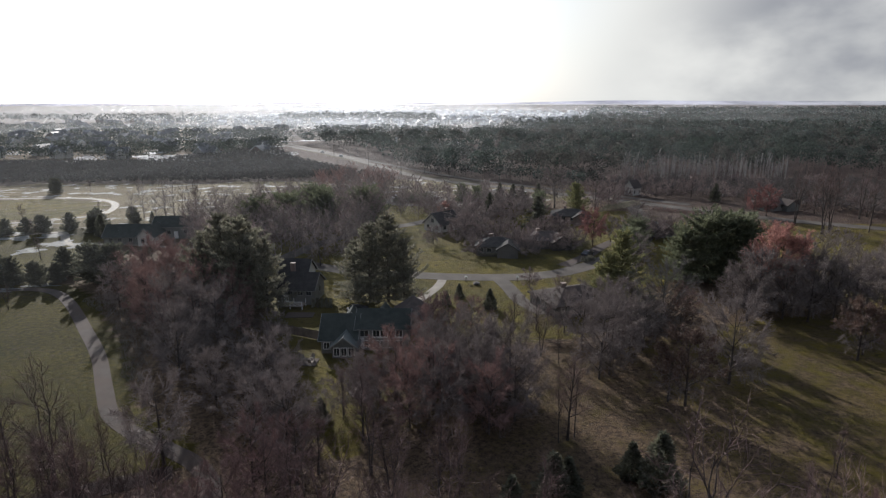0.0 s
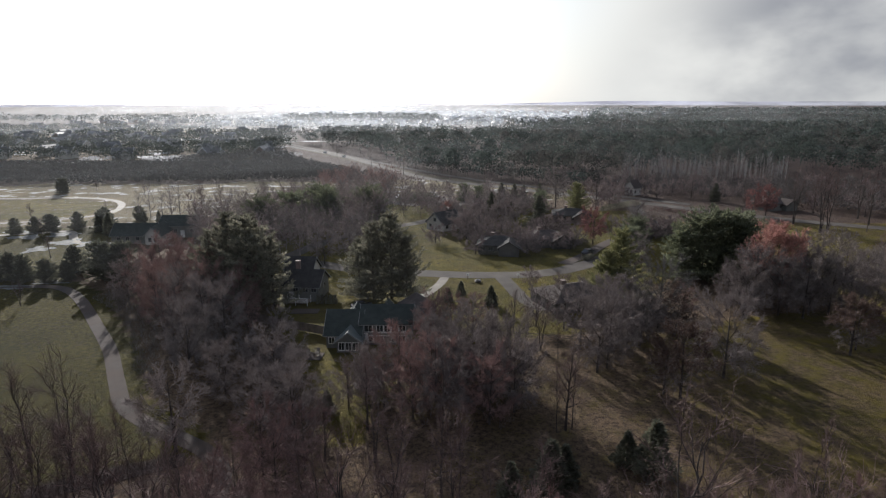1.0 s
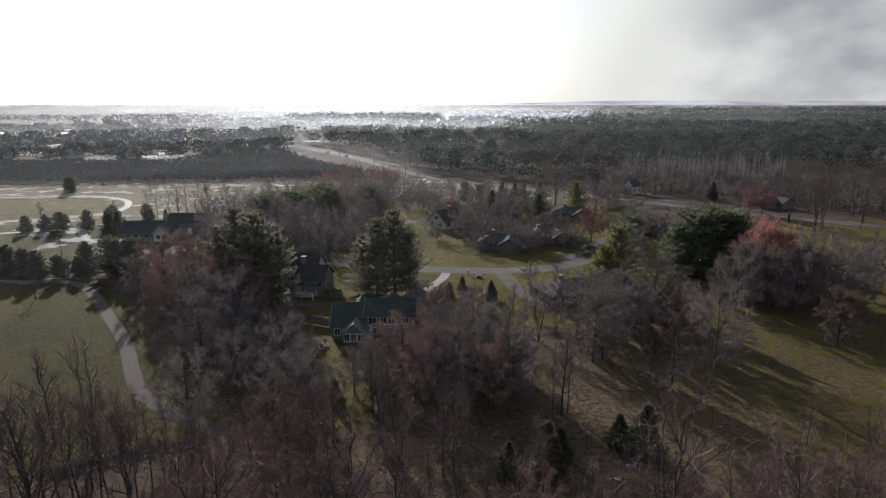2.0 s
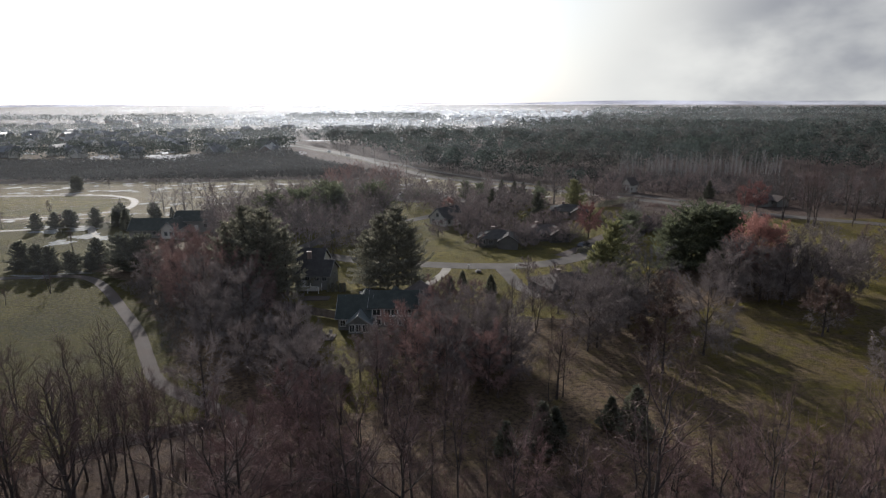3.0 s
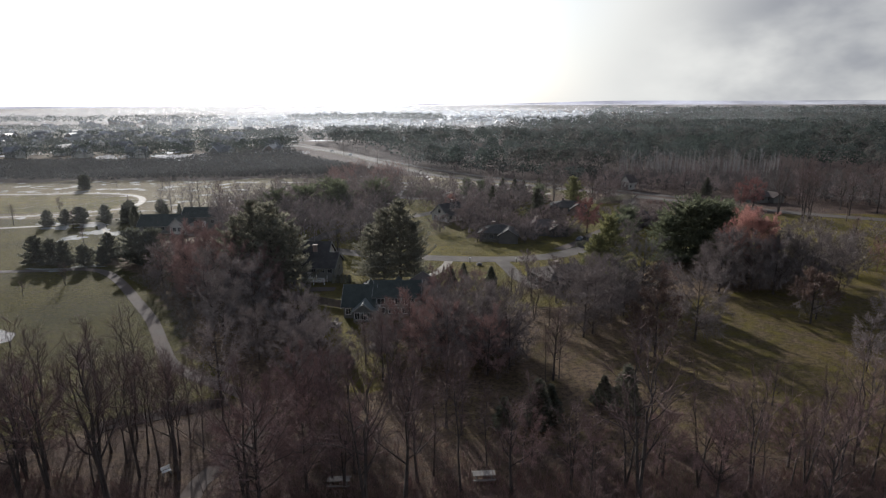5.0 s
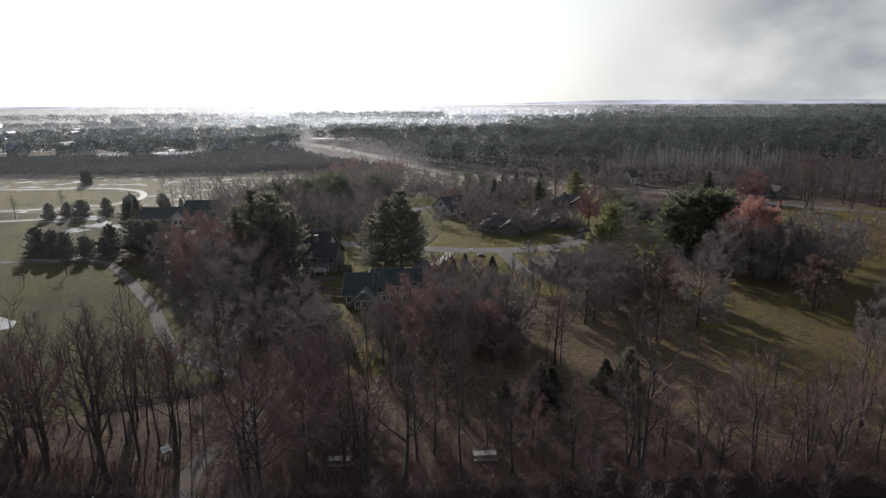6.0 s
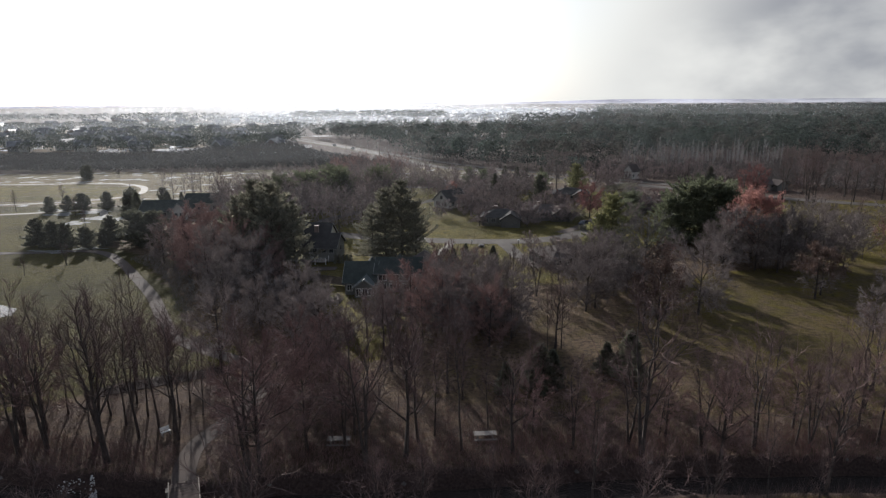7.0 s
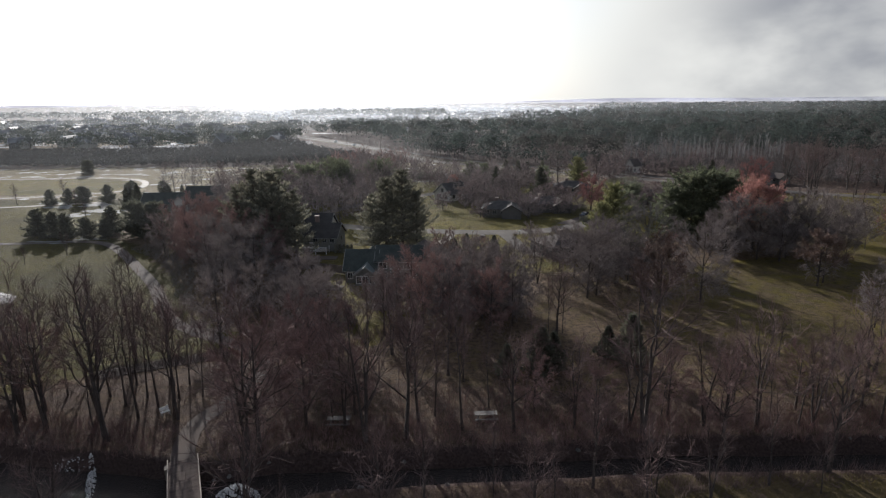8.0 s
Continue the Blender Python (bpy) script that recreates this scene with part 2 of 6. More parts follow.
def ground_material():
    """Lawn, dry grass, leaf litter and mud, by the ground's own zone weights, broken up by noise."""
    m = bpy.data.materials.new("ground_cover")
    m.use_nodes = True
    nt = m.node_tree
    N, L = nt.nodes.new, nt.links.new
    b = nt.nodes["Principled BSDF"]
    geo = N("ShaderNodeNewGeometry")

    def noise_at(scale, detail=5.0):
        n = N("ShaderNodeTexNoise")
        n.inputs["Scale"].default_value, n.inputs["Detail"].default_value = scale, detail
        L(geo.outputs["Position"], n.inputs["Vector"])
        return n.outputs["Fac"]

    def span(v, lo, hi):
        r = N("ShaderNodeMapRange")
        r.inputs["From Min"].default_value, r.inputs["From Max"].default_value = lo, hi
        L(v, r.inputs["Value"])
        return r.outputs["Result"]

    def blend(f, a, c):
        x = N("ShaderNodeMix")
        x.data_type = "RGBA"
        L(f, x.inputs["Factor"])
        for s, v in (("A", a), ("B", c)):
            if isinstance(v, tuple):
                x.inputs[s].default_value = (*v, 1)
            else:
                L(v, x.inputs[s])
        return x.outputs["Result"]

    def math_op(op, a, c):
        x = N("ShaderNodeMath")
        x.operation = op
        for i, v in enumerate((a, c)):
            if isinstance(v, (int, float)):
                x.inputs[i].default_value = v
            else:
                L(v, x.inputs[i])
        return x.outputs["Value"]

    big, mid, fine = noise_at(0.045), noise_at(0.35), noise_at(4.0)
    zone = N("ShaderNodeAttribute")
    zone.attribute_name = "zone"
    sep = N("ShaderNodeSeparateColor")
    L(zone.outputs["Color"], sep.inputs["Color"])
    jitter = math_op("MULTIPLY", math_op("SUBTRACT", math_op("ADD", mid, fine), 1.0), 0.9)

    def weight(channel):
        return span(math_op("ADD", sep.outputs[channel], jitter), 0.3, 0.7)

    patch = noise_at(0.12, 6.0)
    clump = noise_at(1.3, 6.0)
    litter = blend(span(math_op("ADD", fine, clump), 0.8, 1.2), (0.045, 0.033, 0.024), (0.135, 0.094, 0.06))
    lawn = blend(span(math_op("ADD", big, mid), 0.8, 1.2), (0.046, 0.043, 0.009), (0.16, 0.126, 0.02))
    lawn = blend(span(math_op("ADD", fine, clump), 0.75, 1.3), lawn, (0.064, 0.055, 0.011))
    lawn = blend(span(patch, 0.48, 0.64), lawn, (0.085, 0.066, 0.017))
    lawn = blend(span(noise_at(0.7, 7.0), 0.52, 0.7), lawn, (0.042, 0.036, 0.014))
    park = blend(span(math_op("ADD", big, clump), 0.8, 1.2), (0.022, 0.0215, 0.003), (0.067, 0.0555, 0.007))
    lawn = blend(zone.outputs["Alpha"], park, lawn)
    dry = blend(span(math_op("ADD", fine, big), 0.8, 1.2), (0.078, 0.063, 0.033), (0.155, 0.126, 0.07))
    dry = blend(span(patch, 0.55, 0.64), dry, (0.4, 0.39, 0.37))
    mud = blend(span(fine, 0.3, 0.7), (0.036, 0.025, 0.022), (0.082, 0.058, 0.05))
    c = blend(weight("Red"), litter, lawn)
    c = blend(weight("Green"), c, dry)
    c = blend(weight("Blue"), c, mud)
    L(c, b.inputs["Base Color"])
    b.inputs["Roughness"].default_value = 0.95
    b.inputs["Specular IOR Level"].default_value = 0.07
    bp = N("ShaderNodeBump")
    bp.inputs["Strength"].default_value, bp.inputs["Distance"].default_value = 0.9, 0.25
    L(math_op("ADD", math_op("ADD", fine, clump), noise_at(14.0)), bp.inputs["Height"])
    L(bp.outputs["Normal"], b.inputs["Normal"])
    return m


GROUND = ground_material()


# ---- mesh helpers ----
def solid(name, V, F, mat, parent=None, label="", smooth=False):
    me = bpy.data.meshes.new(name)
    me.from_pydata([tuple(v) for v in V], [], F)
    me.materials.append(mat)
    if smooth:
        me.polygons.foreach_set("use_smooth", [True] * len(me.polygons))
    me.update()
    ob = new(name, me)
    if parent:
        ob.parent = parent
    if label:
        tagged(ob, label=label)
    return ob


def part(name, bm, mat, parent=None, label=""):
    me = bpy.data.meshes.new(name)
    bmesh.ops.recalc_face_normals(bm, faces=bm.faces)
    bm.to_mesh(me)
    bm.free()
    me.materials.append(mat)
    ob = new(name, me)
    if parent:
        ob.parent = parent
    if label:
        tagged(ob, label=label)
    return ob


def box(bm, x0, x1, y0, y1, z0, z1, bevel=0.0):
    r = bmesh.ops.create_cube(bm, size=1.0)
    for v in r["verts"]:
        v.co = Vector(((x0 + x1) / 2 + v.co.x * (x1 - x0), (y0 + y1) / 2 + v.co.y * (y1 - y0), (z0 + z1) / 2 + v.co.z * (z1 - z0)))
    if bevel:
        es = list({e for v in r["verts"] for e in v.link_edges})
        bmesh.ops.bevel(bm, geom=es, offset=bevel, segments=1, affect="EDGES")


def boxed(*spans, bevel=0.0):
    bm = bmesh.new()
    for s in spans:
        box(bm, *s, bevel=bevel)
    return bm


def prism(profile, a0, a1, axis="x"):
    """A closed profile of (side, height) drawn out from a0 to a1 along an axis."""
    bm = bmesh.new()
    ring = []
    for a in (a0, a1):
        ring.append([bm.verts.new((a, s, z) if axis == "x" else (s, a, z)) for s, z in profile])
    n = len(profile)
    for i in range(n):
        bm.faces.new((ring[0][i], ring[0][(i + 1) % n], ring[1][(i + 1) % n], ring[1][i]))
    bm.faces.new(ring[0])
    bm.faces.new(ring[1])
    return bm


def thing(name, x, y, z=0.0, rot=0.0, label="", category="", group="", kind=""):
    e = new(name)
    e.matrix_basis = pose(x, y, z, 0, 0, rot)
    return tagged(e, label, category, group, kind)


def tube(V, F, pts, radii, sides):
    """A tapered branch through pts."""
    base = len(V)
    n = len(pts)
    for i, p in enumerate(pts):
        d = (pts[min(i + 1, n - 1)] - pts[max(i - 1, 0)]).normalized()
        u = d.orthogonal().normalized()
        w = d.cross(u)
        for k in range(sides):
            a = 2 * math.pi * k / sides
            V.append(p + (u * math.cos(a) + w * math.sin(a)) * radii[i])
    for i in range(n - 1):
        for k in range(sides):
            k2 = (k + 1) % sides
            F.append((base + i * sides + k, base + i * sides + k2, base + (i + 1) * sides + k2, base + (i + 1) * sides + k))


def spike(V, F, p, d, r):
    """A tapered twig from p along d."""
    base = len(V)
    u = d.orthogonal().normalized() * r
    w = d.normalized().cross(u)
    V += [p + u, p - 0.5 * u + 0.87 * w, p - 0.5 * u - 0.87 * w, p + d]
    F += [(base, base + 1, base + 3), (base + 1, base + 2, base + 3), (base + 2, base, base + 3)]


def leaf(V, F, p, d, wdt, rng):
    base = len(V)
    s = d.cross(Vector((rng.uniform(-1, 1), rng.uniform(-1, 1), rng.uniform(-1, 1))))
    if s.length < 1e-6:
        return
    s = s.normalized() * wdt
    V += [p - s, p + s, p + d]
    F.append((base, base + 1, base + 2))


def smooth_line(pts, step=3.0):
    """Catmull-Rom through plan points."""
    P = [Vector(p) for p in pts]
    P = [2 * P[0] - P[1]] + P + [2 * P[-1] - P[-2]]
    out = []
    for i in range(1, len(P) - 2):
        a, b, c, d = P[i - 1 : i + 3]
        n = max(2, int((c - b).length / step))
        for k in range(n):
            t = k / n
            out.append(0.5 * (2 * b + (c - a) * t + (2 * a - 5 * b + 4 * c - d) * t * t + (3 * b - a - 3 * c + d) * t**3))
    out.append(P[-2])
    return out


def ribbon(name, pts, width, mat, z=0.05, label="", category="", kind="structure", thick=0.25, step=3.0):
    """A road or path of the given width, with sunk sides."""
    line = smooth_line(pts, step)
    V, F = [], []
    n = len(line)
    for i, p in enumerate(line):
        d = (line[min(i + 1, n - 1)] - line[max(i - 1, 0)]).normalized()
        s = Vector((-d.y, d.x)) * width / 2
        for q, h in ((p + s, z - thick), (p + s, z), (p, z + 0.02), (p - s, z), (p - s, z - thick)):
            V.append((q.x, q.y, h))
    for i in range(n - 1):
        for k in range(4):
            F.append((i * 5 + k, i * 5 + k + 1, i * 5 + k + 6, i * 5 + k + 5))
    return tagged(solid(name, V, F, mat), label, category, kind=kind)


def slab(name, pts, mat, z=0.05, label="", category="", kind="structure", thick=0.2):
    n = len(pts)
    V = [(x, y, z) for x, y in pts] + [(x, y, z - thick) for x, y in pts]
    F = [tuple(range(n))] + [(i, i + n, (i + 1) % n + n, (i + 1) % n) for i in range(n)]
    ob = solid(name, V, F, mat)
    bm = bmesh.new()
    bm.from_mesh(ob.data)
    bmesh.ops.triangulate(bm, faces=bm.faces)
    bmesh.ops.recalc_face_normals(bm, faces=bm.faces)
    bm.to_mesh(ob.data)
    bm.free()
    return tagged(ob, label, category, kind=kind)


def inside(p, poly):
    x, y = p
    hit = False
    for (x0, y0), (x1, y1) in zip(poly, poly[1:] + poly[:1]):
        if (y0 > y) != (y1 > y) and x < (x1 - x0) * (y - y0) / (y1 - y0) + x0:
            hit = not hit
    return hit


def scatter(poly, gap, seed, most=9999):
    """Random plan points within a polygon, at least gap apart."""
    rng = random.Random(seed)
    xs, ys = [p[0] for p in poly], [p[1] for p in poly]
    got, cells, tries = [], {}, 0
    area = (max(xs) - min(xs)) * (max(ys) - min(ys))
    while tries < area / (gap * gap) * 6 and len(got) < most:
        tries += 1
        p = (rng.uniform(min(xs), max(xs)), rng.uniform(min(ys), max(ys)))
        if not inside(p, poly):
            continue
        c = (int(p[0] // gap), int(p[1] // gap))
        if any((q[0] - p[0]) ** 2 + (q[1] - p[1]) ** 2 < gap * gap for i in (-1, 0, 1) for j in (-1, 0, 1) for q in cells.get((c[0] + i, c[1] + j), ())):
            continue
        cells.setdefault(c, []).append(p)
        got.append(p)
    return got


# ---- ground, roads and water ----
CREEK = [(-400, 60), (-160, 42), (-90, 36), (-60, 33.5), (-42, 31.5), (-30, 30.2), (-22, 30.0), (-14, 33.2), (1, 35.0), (22, 37.6), (38, 38.4), (60, 40), (95, 44), (180, 40), (420, 60)]
creek_line = smooth_line(CREEK, 2.0)
creek_xy = np.array([(p.x, p.y) for p in creek_line])


def creek_half(x):
    return 2.3 + 1.9 / (1 + math.exp(max(-40.0, min(40.0, (x + 17) / 2.0))))


def creek_off(x, y):
    return float(np.sqrt(((creek_xy - (x, y)) ** 2).sum(1).min()))


def ground_height(x, y):
    z = -0.06
    if y < 70:
        d, half = creek_off(x, y), creek_half(x)
        k = min(1.0, max(0.0, (d - half + 0.9) / 1.5))
        z -= 2.1 * (1 - k * k * (3 - 2 * k))
    return z


PARK = [(-400, 20), (-60, 42), (-47, 52.5), (-33, 60), (-29.5, 62.5), (-38.5, 70), (-44, 74), (-49, 81), (-56, 92), (-65, 103), (-75, 116), (-85, 126), (-95, 131), (-110, 190), (-400, 190)]
MEADOW = [(-600, 192), (-110, 188), (-84, 192), (-66, 215), (-35, 262), (10, 262), (60, 240), (30, 288), (-20, 318), (-66, 309), (-145, 296), (-300, 283), (-600, 275)]
FIELD = [(-8, 52), (-4, 60), (2, 66), (9, 72), (9, 80), (16, 96), (40, 104), (60, 112), (90, 118), (160, 120), (160, 40), (60, 42)]
YARDS = [(-34, 92), (-14, 60), (-8, 88), (4, 96), (30, 104), (36, 120), (60, 150), (120, 150), (100, 195), (60, 225), (-30, 240), (-60, 160), (-70, 150), (-40, 116)]
LOOP = [(-250, 236), (-178, 246), (-160, 245), (-147, 237), (-139, 226), (-137, 214), (-145, 206), (-170, 197), (-250, 190)]
WOOD_LEFT = [(-75, 119), (-74, 134), (-60, 142), (-50, 130), (-40, 106), (-31, 96), (-26, 87), (-22.5, 78), (-20.5, 71), (-19.5, 62), (-25, 66), (-38.5, 76), (-51, 92.5)]
WOOD_MID = [(-8, 69), (-10, 79), (-6, 86), (6, 86), (9.5, 77), (6, 68)]
CREEK_WOOD = [(-60, 24), (-58, 46), (-32, 58), (-18, 56), (10, 50), (45, 50), (60, 50), (60, 24)]


def zone_at(x, y):
    p = (x, y)
    g = 0.0
    if inside(p, PARK):
        g = 0.8
    elif inside(p, WOOD_LEFT):
        g = 0.05 if y < 100 or x > -58 else 0.5
    elif inside(p, WOOD_MID):
        g = 0.35
    elif inside(p, FIELD):
        g = 0.32 if x < 30 else 0.4 if x < 42 - (y - 70) * 0.1 else 0.52
    elif inside(p, YARDS):
        g = 0.95
    elif y < 29:
        g = 0.7
    elif 80 < x < 170 and 110 < y < 205:
        g = 0.62
    dry = 0.95 if inside(p, MEADOW) else 0.0
    if inside(p, LOOP):
        g, dry = 0.9, 0.25
    if x > 62 and 205 < y < 300:
        mud_side = 0.6
    else:
        mud_side = 0.0
    south = y < float(np.interp(x, creek_xy[:, 0], creek_xy[:, 1]))
    if south and y > -20:
        g = 0.62 if x > 16 else 0.3
        dry = 0.0
    elif inside(p, CREEK_WOOD) and not inside(p, PARK):
        g = min(g, 0.5)
        dry = 0.0
    mud = 0.22 if inside(p, PARK) else (0.5 if x < -14 else 0.46) if inside(p, CREEK_WOOD) else mud_side
    if y < 70 and creek_off(x, y) < creek_half(x) + 0.9:
        mud = 1.0
    if y > 275 and dry == 0.0 or y < -20:
        g, dry = 0.1, 0.1
        if y > 290 and x > -70 - (y - 300) * 0.55 or y < 392 and x < -40:
            mud = 1.0
        elif x < -40:
            dry = 0.4 if y < 620 else 0.6
        if y > 900:
            dry, mud = 0.0, 1.0
    return g, dry, mud


def spread(marks):
    """Grid lines from (start, step) marks up to the last mark."""
    out = []
    for (a, s), (b, _) in zip(marks, marks[1:]):
        n = max(1, round((b - a) / s))
        out += [a + (b - a) * i / n for i in range(n)]
    return out + [marks[-1][0]]


def make_ground():
    xs = spread([(-4200, 300), (-600, 60), (-240, 8), (-110, 2.2), (110, 8), (240, 60), (600, 300), (4200, 1)])
    ys = spread([(-600, 80), (-40, 8), (20, 0.75), (46, 1.6), (130, 3), (260, 10), (420, 60), (800, 300), (4600, 1)])
    nx, ny = len(xs), len(ys)
    V = [(x, y, ground_height(x, y)) for y in ys for x in xs]
    F = [(j * nx + i, j * nx + i + 1, (j + 1) * nx + i + 1, (j + 1) * nx + i) for j in range(ny - 1) for i in range(nx - 1)]
    ob = solid("ground", V, F, GROUND, smooth=True)
    layer = ob.data.color_attributes.new("zone", "FLOAT_COLOR", "POINT")
    layer.data.foreach_set("color", [c for v in V for c in (*zone_at(v[0], v[1]), 0.0 if inside(v[:2], PARK) else 1.0)])
    return tagged(ob, "winter lawns, leaf litter and dry meadow ground", "ground", kind="structure")


make_ground()


def make_water():
    V, F = [], []
    n = len(creek_line)
    for i, p in enumerate(creek_line):
        d = (creek_line[min(i + 1, n - 1)] - creek_line[max(i - 1, 0)]).normalized()
        s = Vector((-d.y, d.x)) * (creek_half(p.x) + 0.4)
        V += [((p + s).x, (p + s).y, -1.55), ((p - s).x, (p - s).y, -1.55)]
    for i in range(n - 1):
        F.append((2 * i, 2 * i + 2, 2 * i + 3, 2 * i + 1))
    tagged(solid("water", V, F, WATER), "dark rippled creek water between muddy banks", "creek", kind="structure")


make_water()
slab("pond", [(-80, 79.8), (-81.5, 83), (-86, 85), (-94, 86.5), (-105, 85), (-109, 80), (-100, 75.5), (-89, 75.8), (-82, 77.6)], POND_WATER, 0.0, "pale reflecting pond in the park lawn", "pond")

ribbon("park_path", [(-140, 120), (-115, 122.5), (-103, 124.2), (-96, 125.2), (-89, 122.5), (-80.7, 114.8), (-69.1, 101.3), (-60.1, 90.4), (-52.2, 78.9), (-47, 71.8), (-40.9, 67.2), (-35, 64), (-30.6, 61.2), (-27.3, 57.2), (-26.2, 52), (-27.2, 47), (-28.9, 41.5), (-28.2, 37.0), (-27.2, 34.8)], 2.3, PATH_GREY, -0.02, "grey asphalt park path winding through the lawn", "path", step=1.5)
ribbon("park_path_south", [(-22.6, 25.6), (-20, 20), (-15, 8), (-10, -10), (-8, -40)], 2.4, PATH_GREY, 0.05, "grey asphalt park path beyond the footbridge", "path", step=1.5)
ribbon("loop_path", [(-290, 235), (-240, 243), (-197.6, 246.5), (-177.9, 249.5), (-159.8, 248), (-145.5, 240), (-137, 227), (-134.5, 213.5), (-143, 203.5), (-160, 195), (-200, 186)], 2.7, CONCRETE, -0.025, "pale loop path round the park meadow", "path")
ribbon("park_lane", [(-210, 160), (-160, 172), (-135.3, 180.5), (-128, 182.5), (-120, 172), (-113, 166), (-100, 168), (-80, 163), (-66, 160)], 2.4, CONCRETE, -0.02, "pale park lane beside the evergreens", "path")
ribbon("street", [(-66, 165), (-48, 152), (-28, 142), (-10, 138.6), (-2, 137.6), (6, 137.4), (14, 138), (22, 140.5), (28, 144.5), (36, 152), (48, 166), (60, 190), (66, 222), (70, 247)], 5.4, ASPHALT, -0.03, "grey asphalt residential street", "street")
ribbon("highway", [(420, 90), (220, 155), (138.3, 196), (115.3, 209), (92.9, 226), (69.5, 247), (46.2, 265.5), (17.2, 288), (-17, 316), (-42, 356), (-82, 430), (-130, 500), (-210, 610), (-330, 760)], 6.4, ASPHALT, 0.0, "wide grey two-lane road past the woods", "road", step=8)
ribbon("highway_far", [(92, 240), (60, 268), (26, 296), (-6, 328), (-30, 360.5), (-51.5, 392), (-82.7, 438.7), (-123.5, 503), (-200, 615), (-318, 765)], 5, ASPHALT, 0.01, "grey far carriageway of the wide road", "road", step=8)
ribbon("road_verge", [(10, 300), (-24, 334), (-46, 368), (-88, 432), (-130, 498), (-200, 600)], 7, DRY_GRASS, -0.045, "pale dry grass verge of the wide road", "verge", step=8)
ribbon("driveway", [(-4.4, 135), (-5.2, 130), (-8.5, 121), (-12.5, 113)], 2.2, CONCRETE, -0.01, "pale concrete driveway across the front lawn", "driveway")
ribbon("driveway_dark", [(9.5, 135), (11, 129), (13, 120), (17, 113)], 3.6, ASPHALT, -0.015, "dark asphalt driveway", "driveway")
ribbon("driveway_lane", [(26, 148), (34, 158), (40, 168), (46, 176)], 3.4, PATH_GREY, -0.005, "grey driveway beside hedges", "driveway")
ribbon("side_street", [(-48, 152), (-42, 170), (-30, 188), (-16, 200), (-6, 216), (0, 240), (20, 284)], 4.6, ASPHALT, -0.022, "grey asphalt side street between the houses", "street")
ribbon("turning_circle", [(-31, 246), (-28, 258), (-20, 262), (-12, 258), (-9, 247), (-14, 238), (-24, 237), (-31, 246)], 5, ASPHALT, -0.012, "asphalt turning circle round a dark hedge", "street")
slab("path_slab", [(-34.5, 109), (-29, 109.5), (-29, 112), (-34.5, 112)], PATH_GREY, 0.05, "grey paved patio behind a house", "patio")


def make_bridge():
    """Timber footbridge with planks, beams, kerb rails and posts."""
    b = thing("footbridge", -24.9, 30.2, 0, 27.0, "weathered grey timber footbridge over the creek", "bridge")
    plank = boxed((-1.32, 1.32, -0.075, 0.075, 0.0, 0.05))
    first = part("plank", plank, WOOD_GREY, b)
    n = 62
    for i in range(n):
        ob = first if i == 0 else new("plank", first.data)
        ob.parent = b
        ob.location = (0, -4.95 + i * 0.16, 0.08 + 0.004 * (i * 7 % 3))
    for s in (-1.1, 0, 1.1):
        part("beam", boxed((s - 0.1, s + 0.1, -5.1, 5.1, -0.35, 0.075)), WOOD_DARK, b)
    for s in (-1.36, 1.36):
        part("rail", boxed((s - 0.05, s + 0.05, -5.1, 5.1, 0.28, 0.40), bevel=0.01), WOOD, b)
        for k in range(6):
            y = -5 + 2 * k
            part("post", boxed((s - 0.06, s + 0.06, y - 0.06, y + 0.06, -0.2, 0.28)), WOOD_DARK, b)
    for y in (-5.0, 5.0):
        part("abutment", boxed((-1.7, 1.7, y - 0.4, y + 0.4, -2.3, -0.36)), CONCRETE, b, "concrete bridge abutment")


make_bridge()


def make_stones():
    """Stones on the creek bed and banks."""
    rng = random.Random(5)
    V, F = [], []
    for _ in range(420):
        p = creek_line[rng.randrange(len(creek_line))]
        if not -60 < p.x < 70:
            continue
        off = rng.uniform(-1, 1) * (creek_half(p.x) + 0.6)
        c = Vector((p.x + rng.uniform(-1, 1), p.y + off, 0))
        c.z = ground_height(c.x, c.y) + 0.05
        r = rng.uniform(0.12, 0.45)
        base = len(V)
        for k in range(6):
            a = k * math.pi / 3
            V.append(c + Vector((math.cos(a) * r * rng.uniform(0.7, 1.2), math.sin(a) * r * rng.uniform(0.7, 1.2), -0.1)))
        V.append(c + Vector((0, 0, r * rng.uniform(0.4, 0.8))))
        F += [(base + k, base + (k + 1) % 6, base + 6) for k in range(6)]
    tagged(solid("creek_stones", V, F, STONE), "grey stones along the creek bed", "stones", kind="stuff")


make_stones()

PALE_STONE = surface("pale_riprap", (0.2, 0.195, 0.188), (0.56, 0.545, 0.52), 1.0, 8, 0.75, 0.5, vary=0.35)


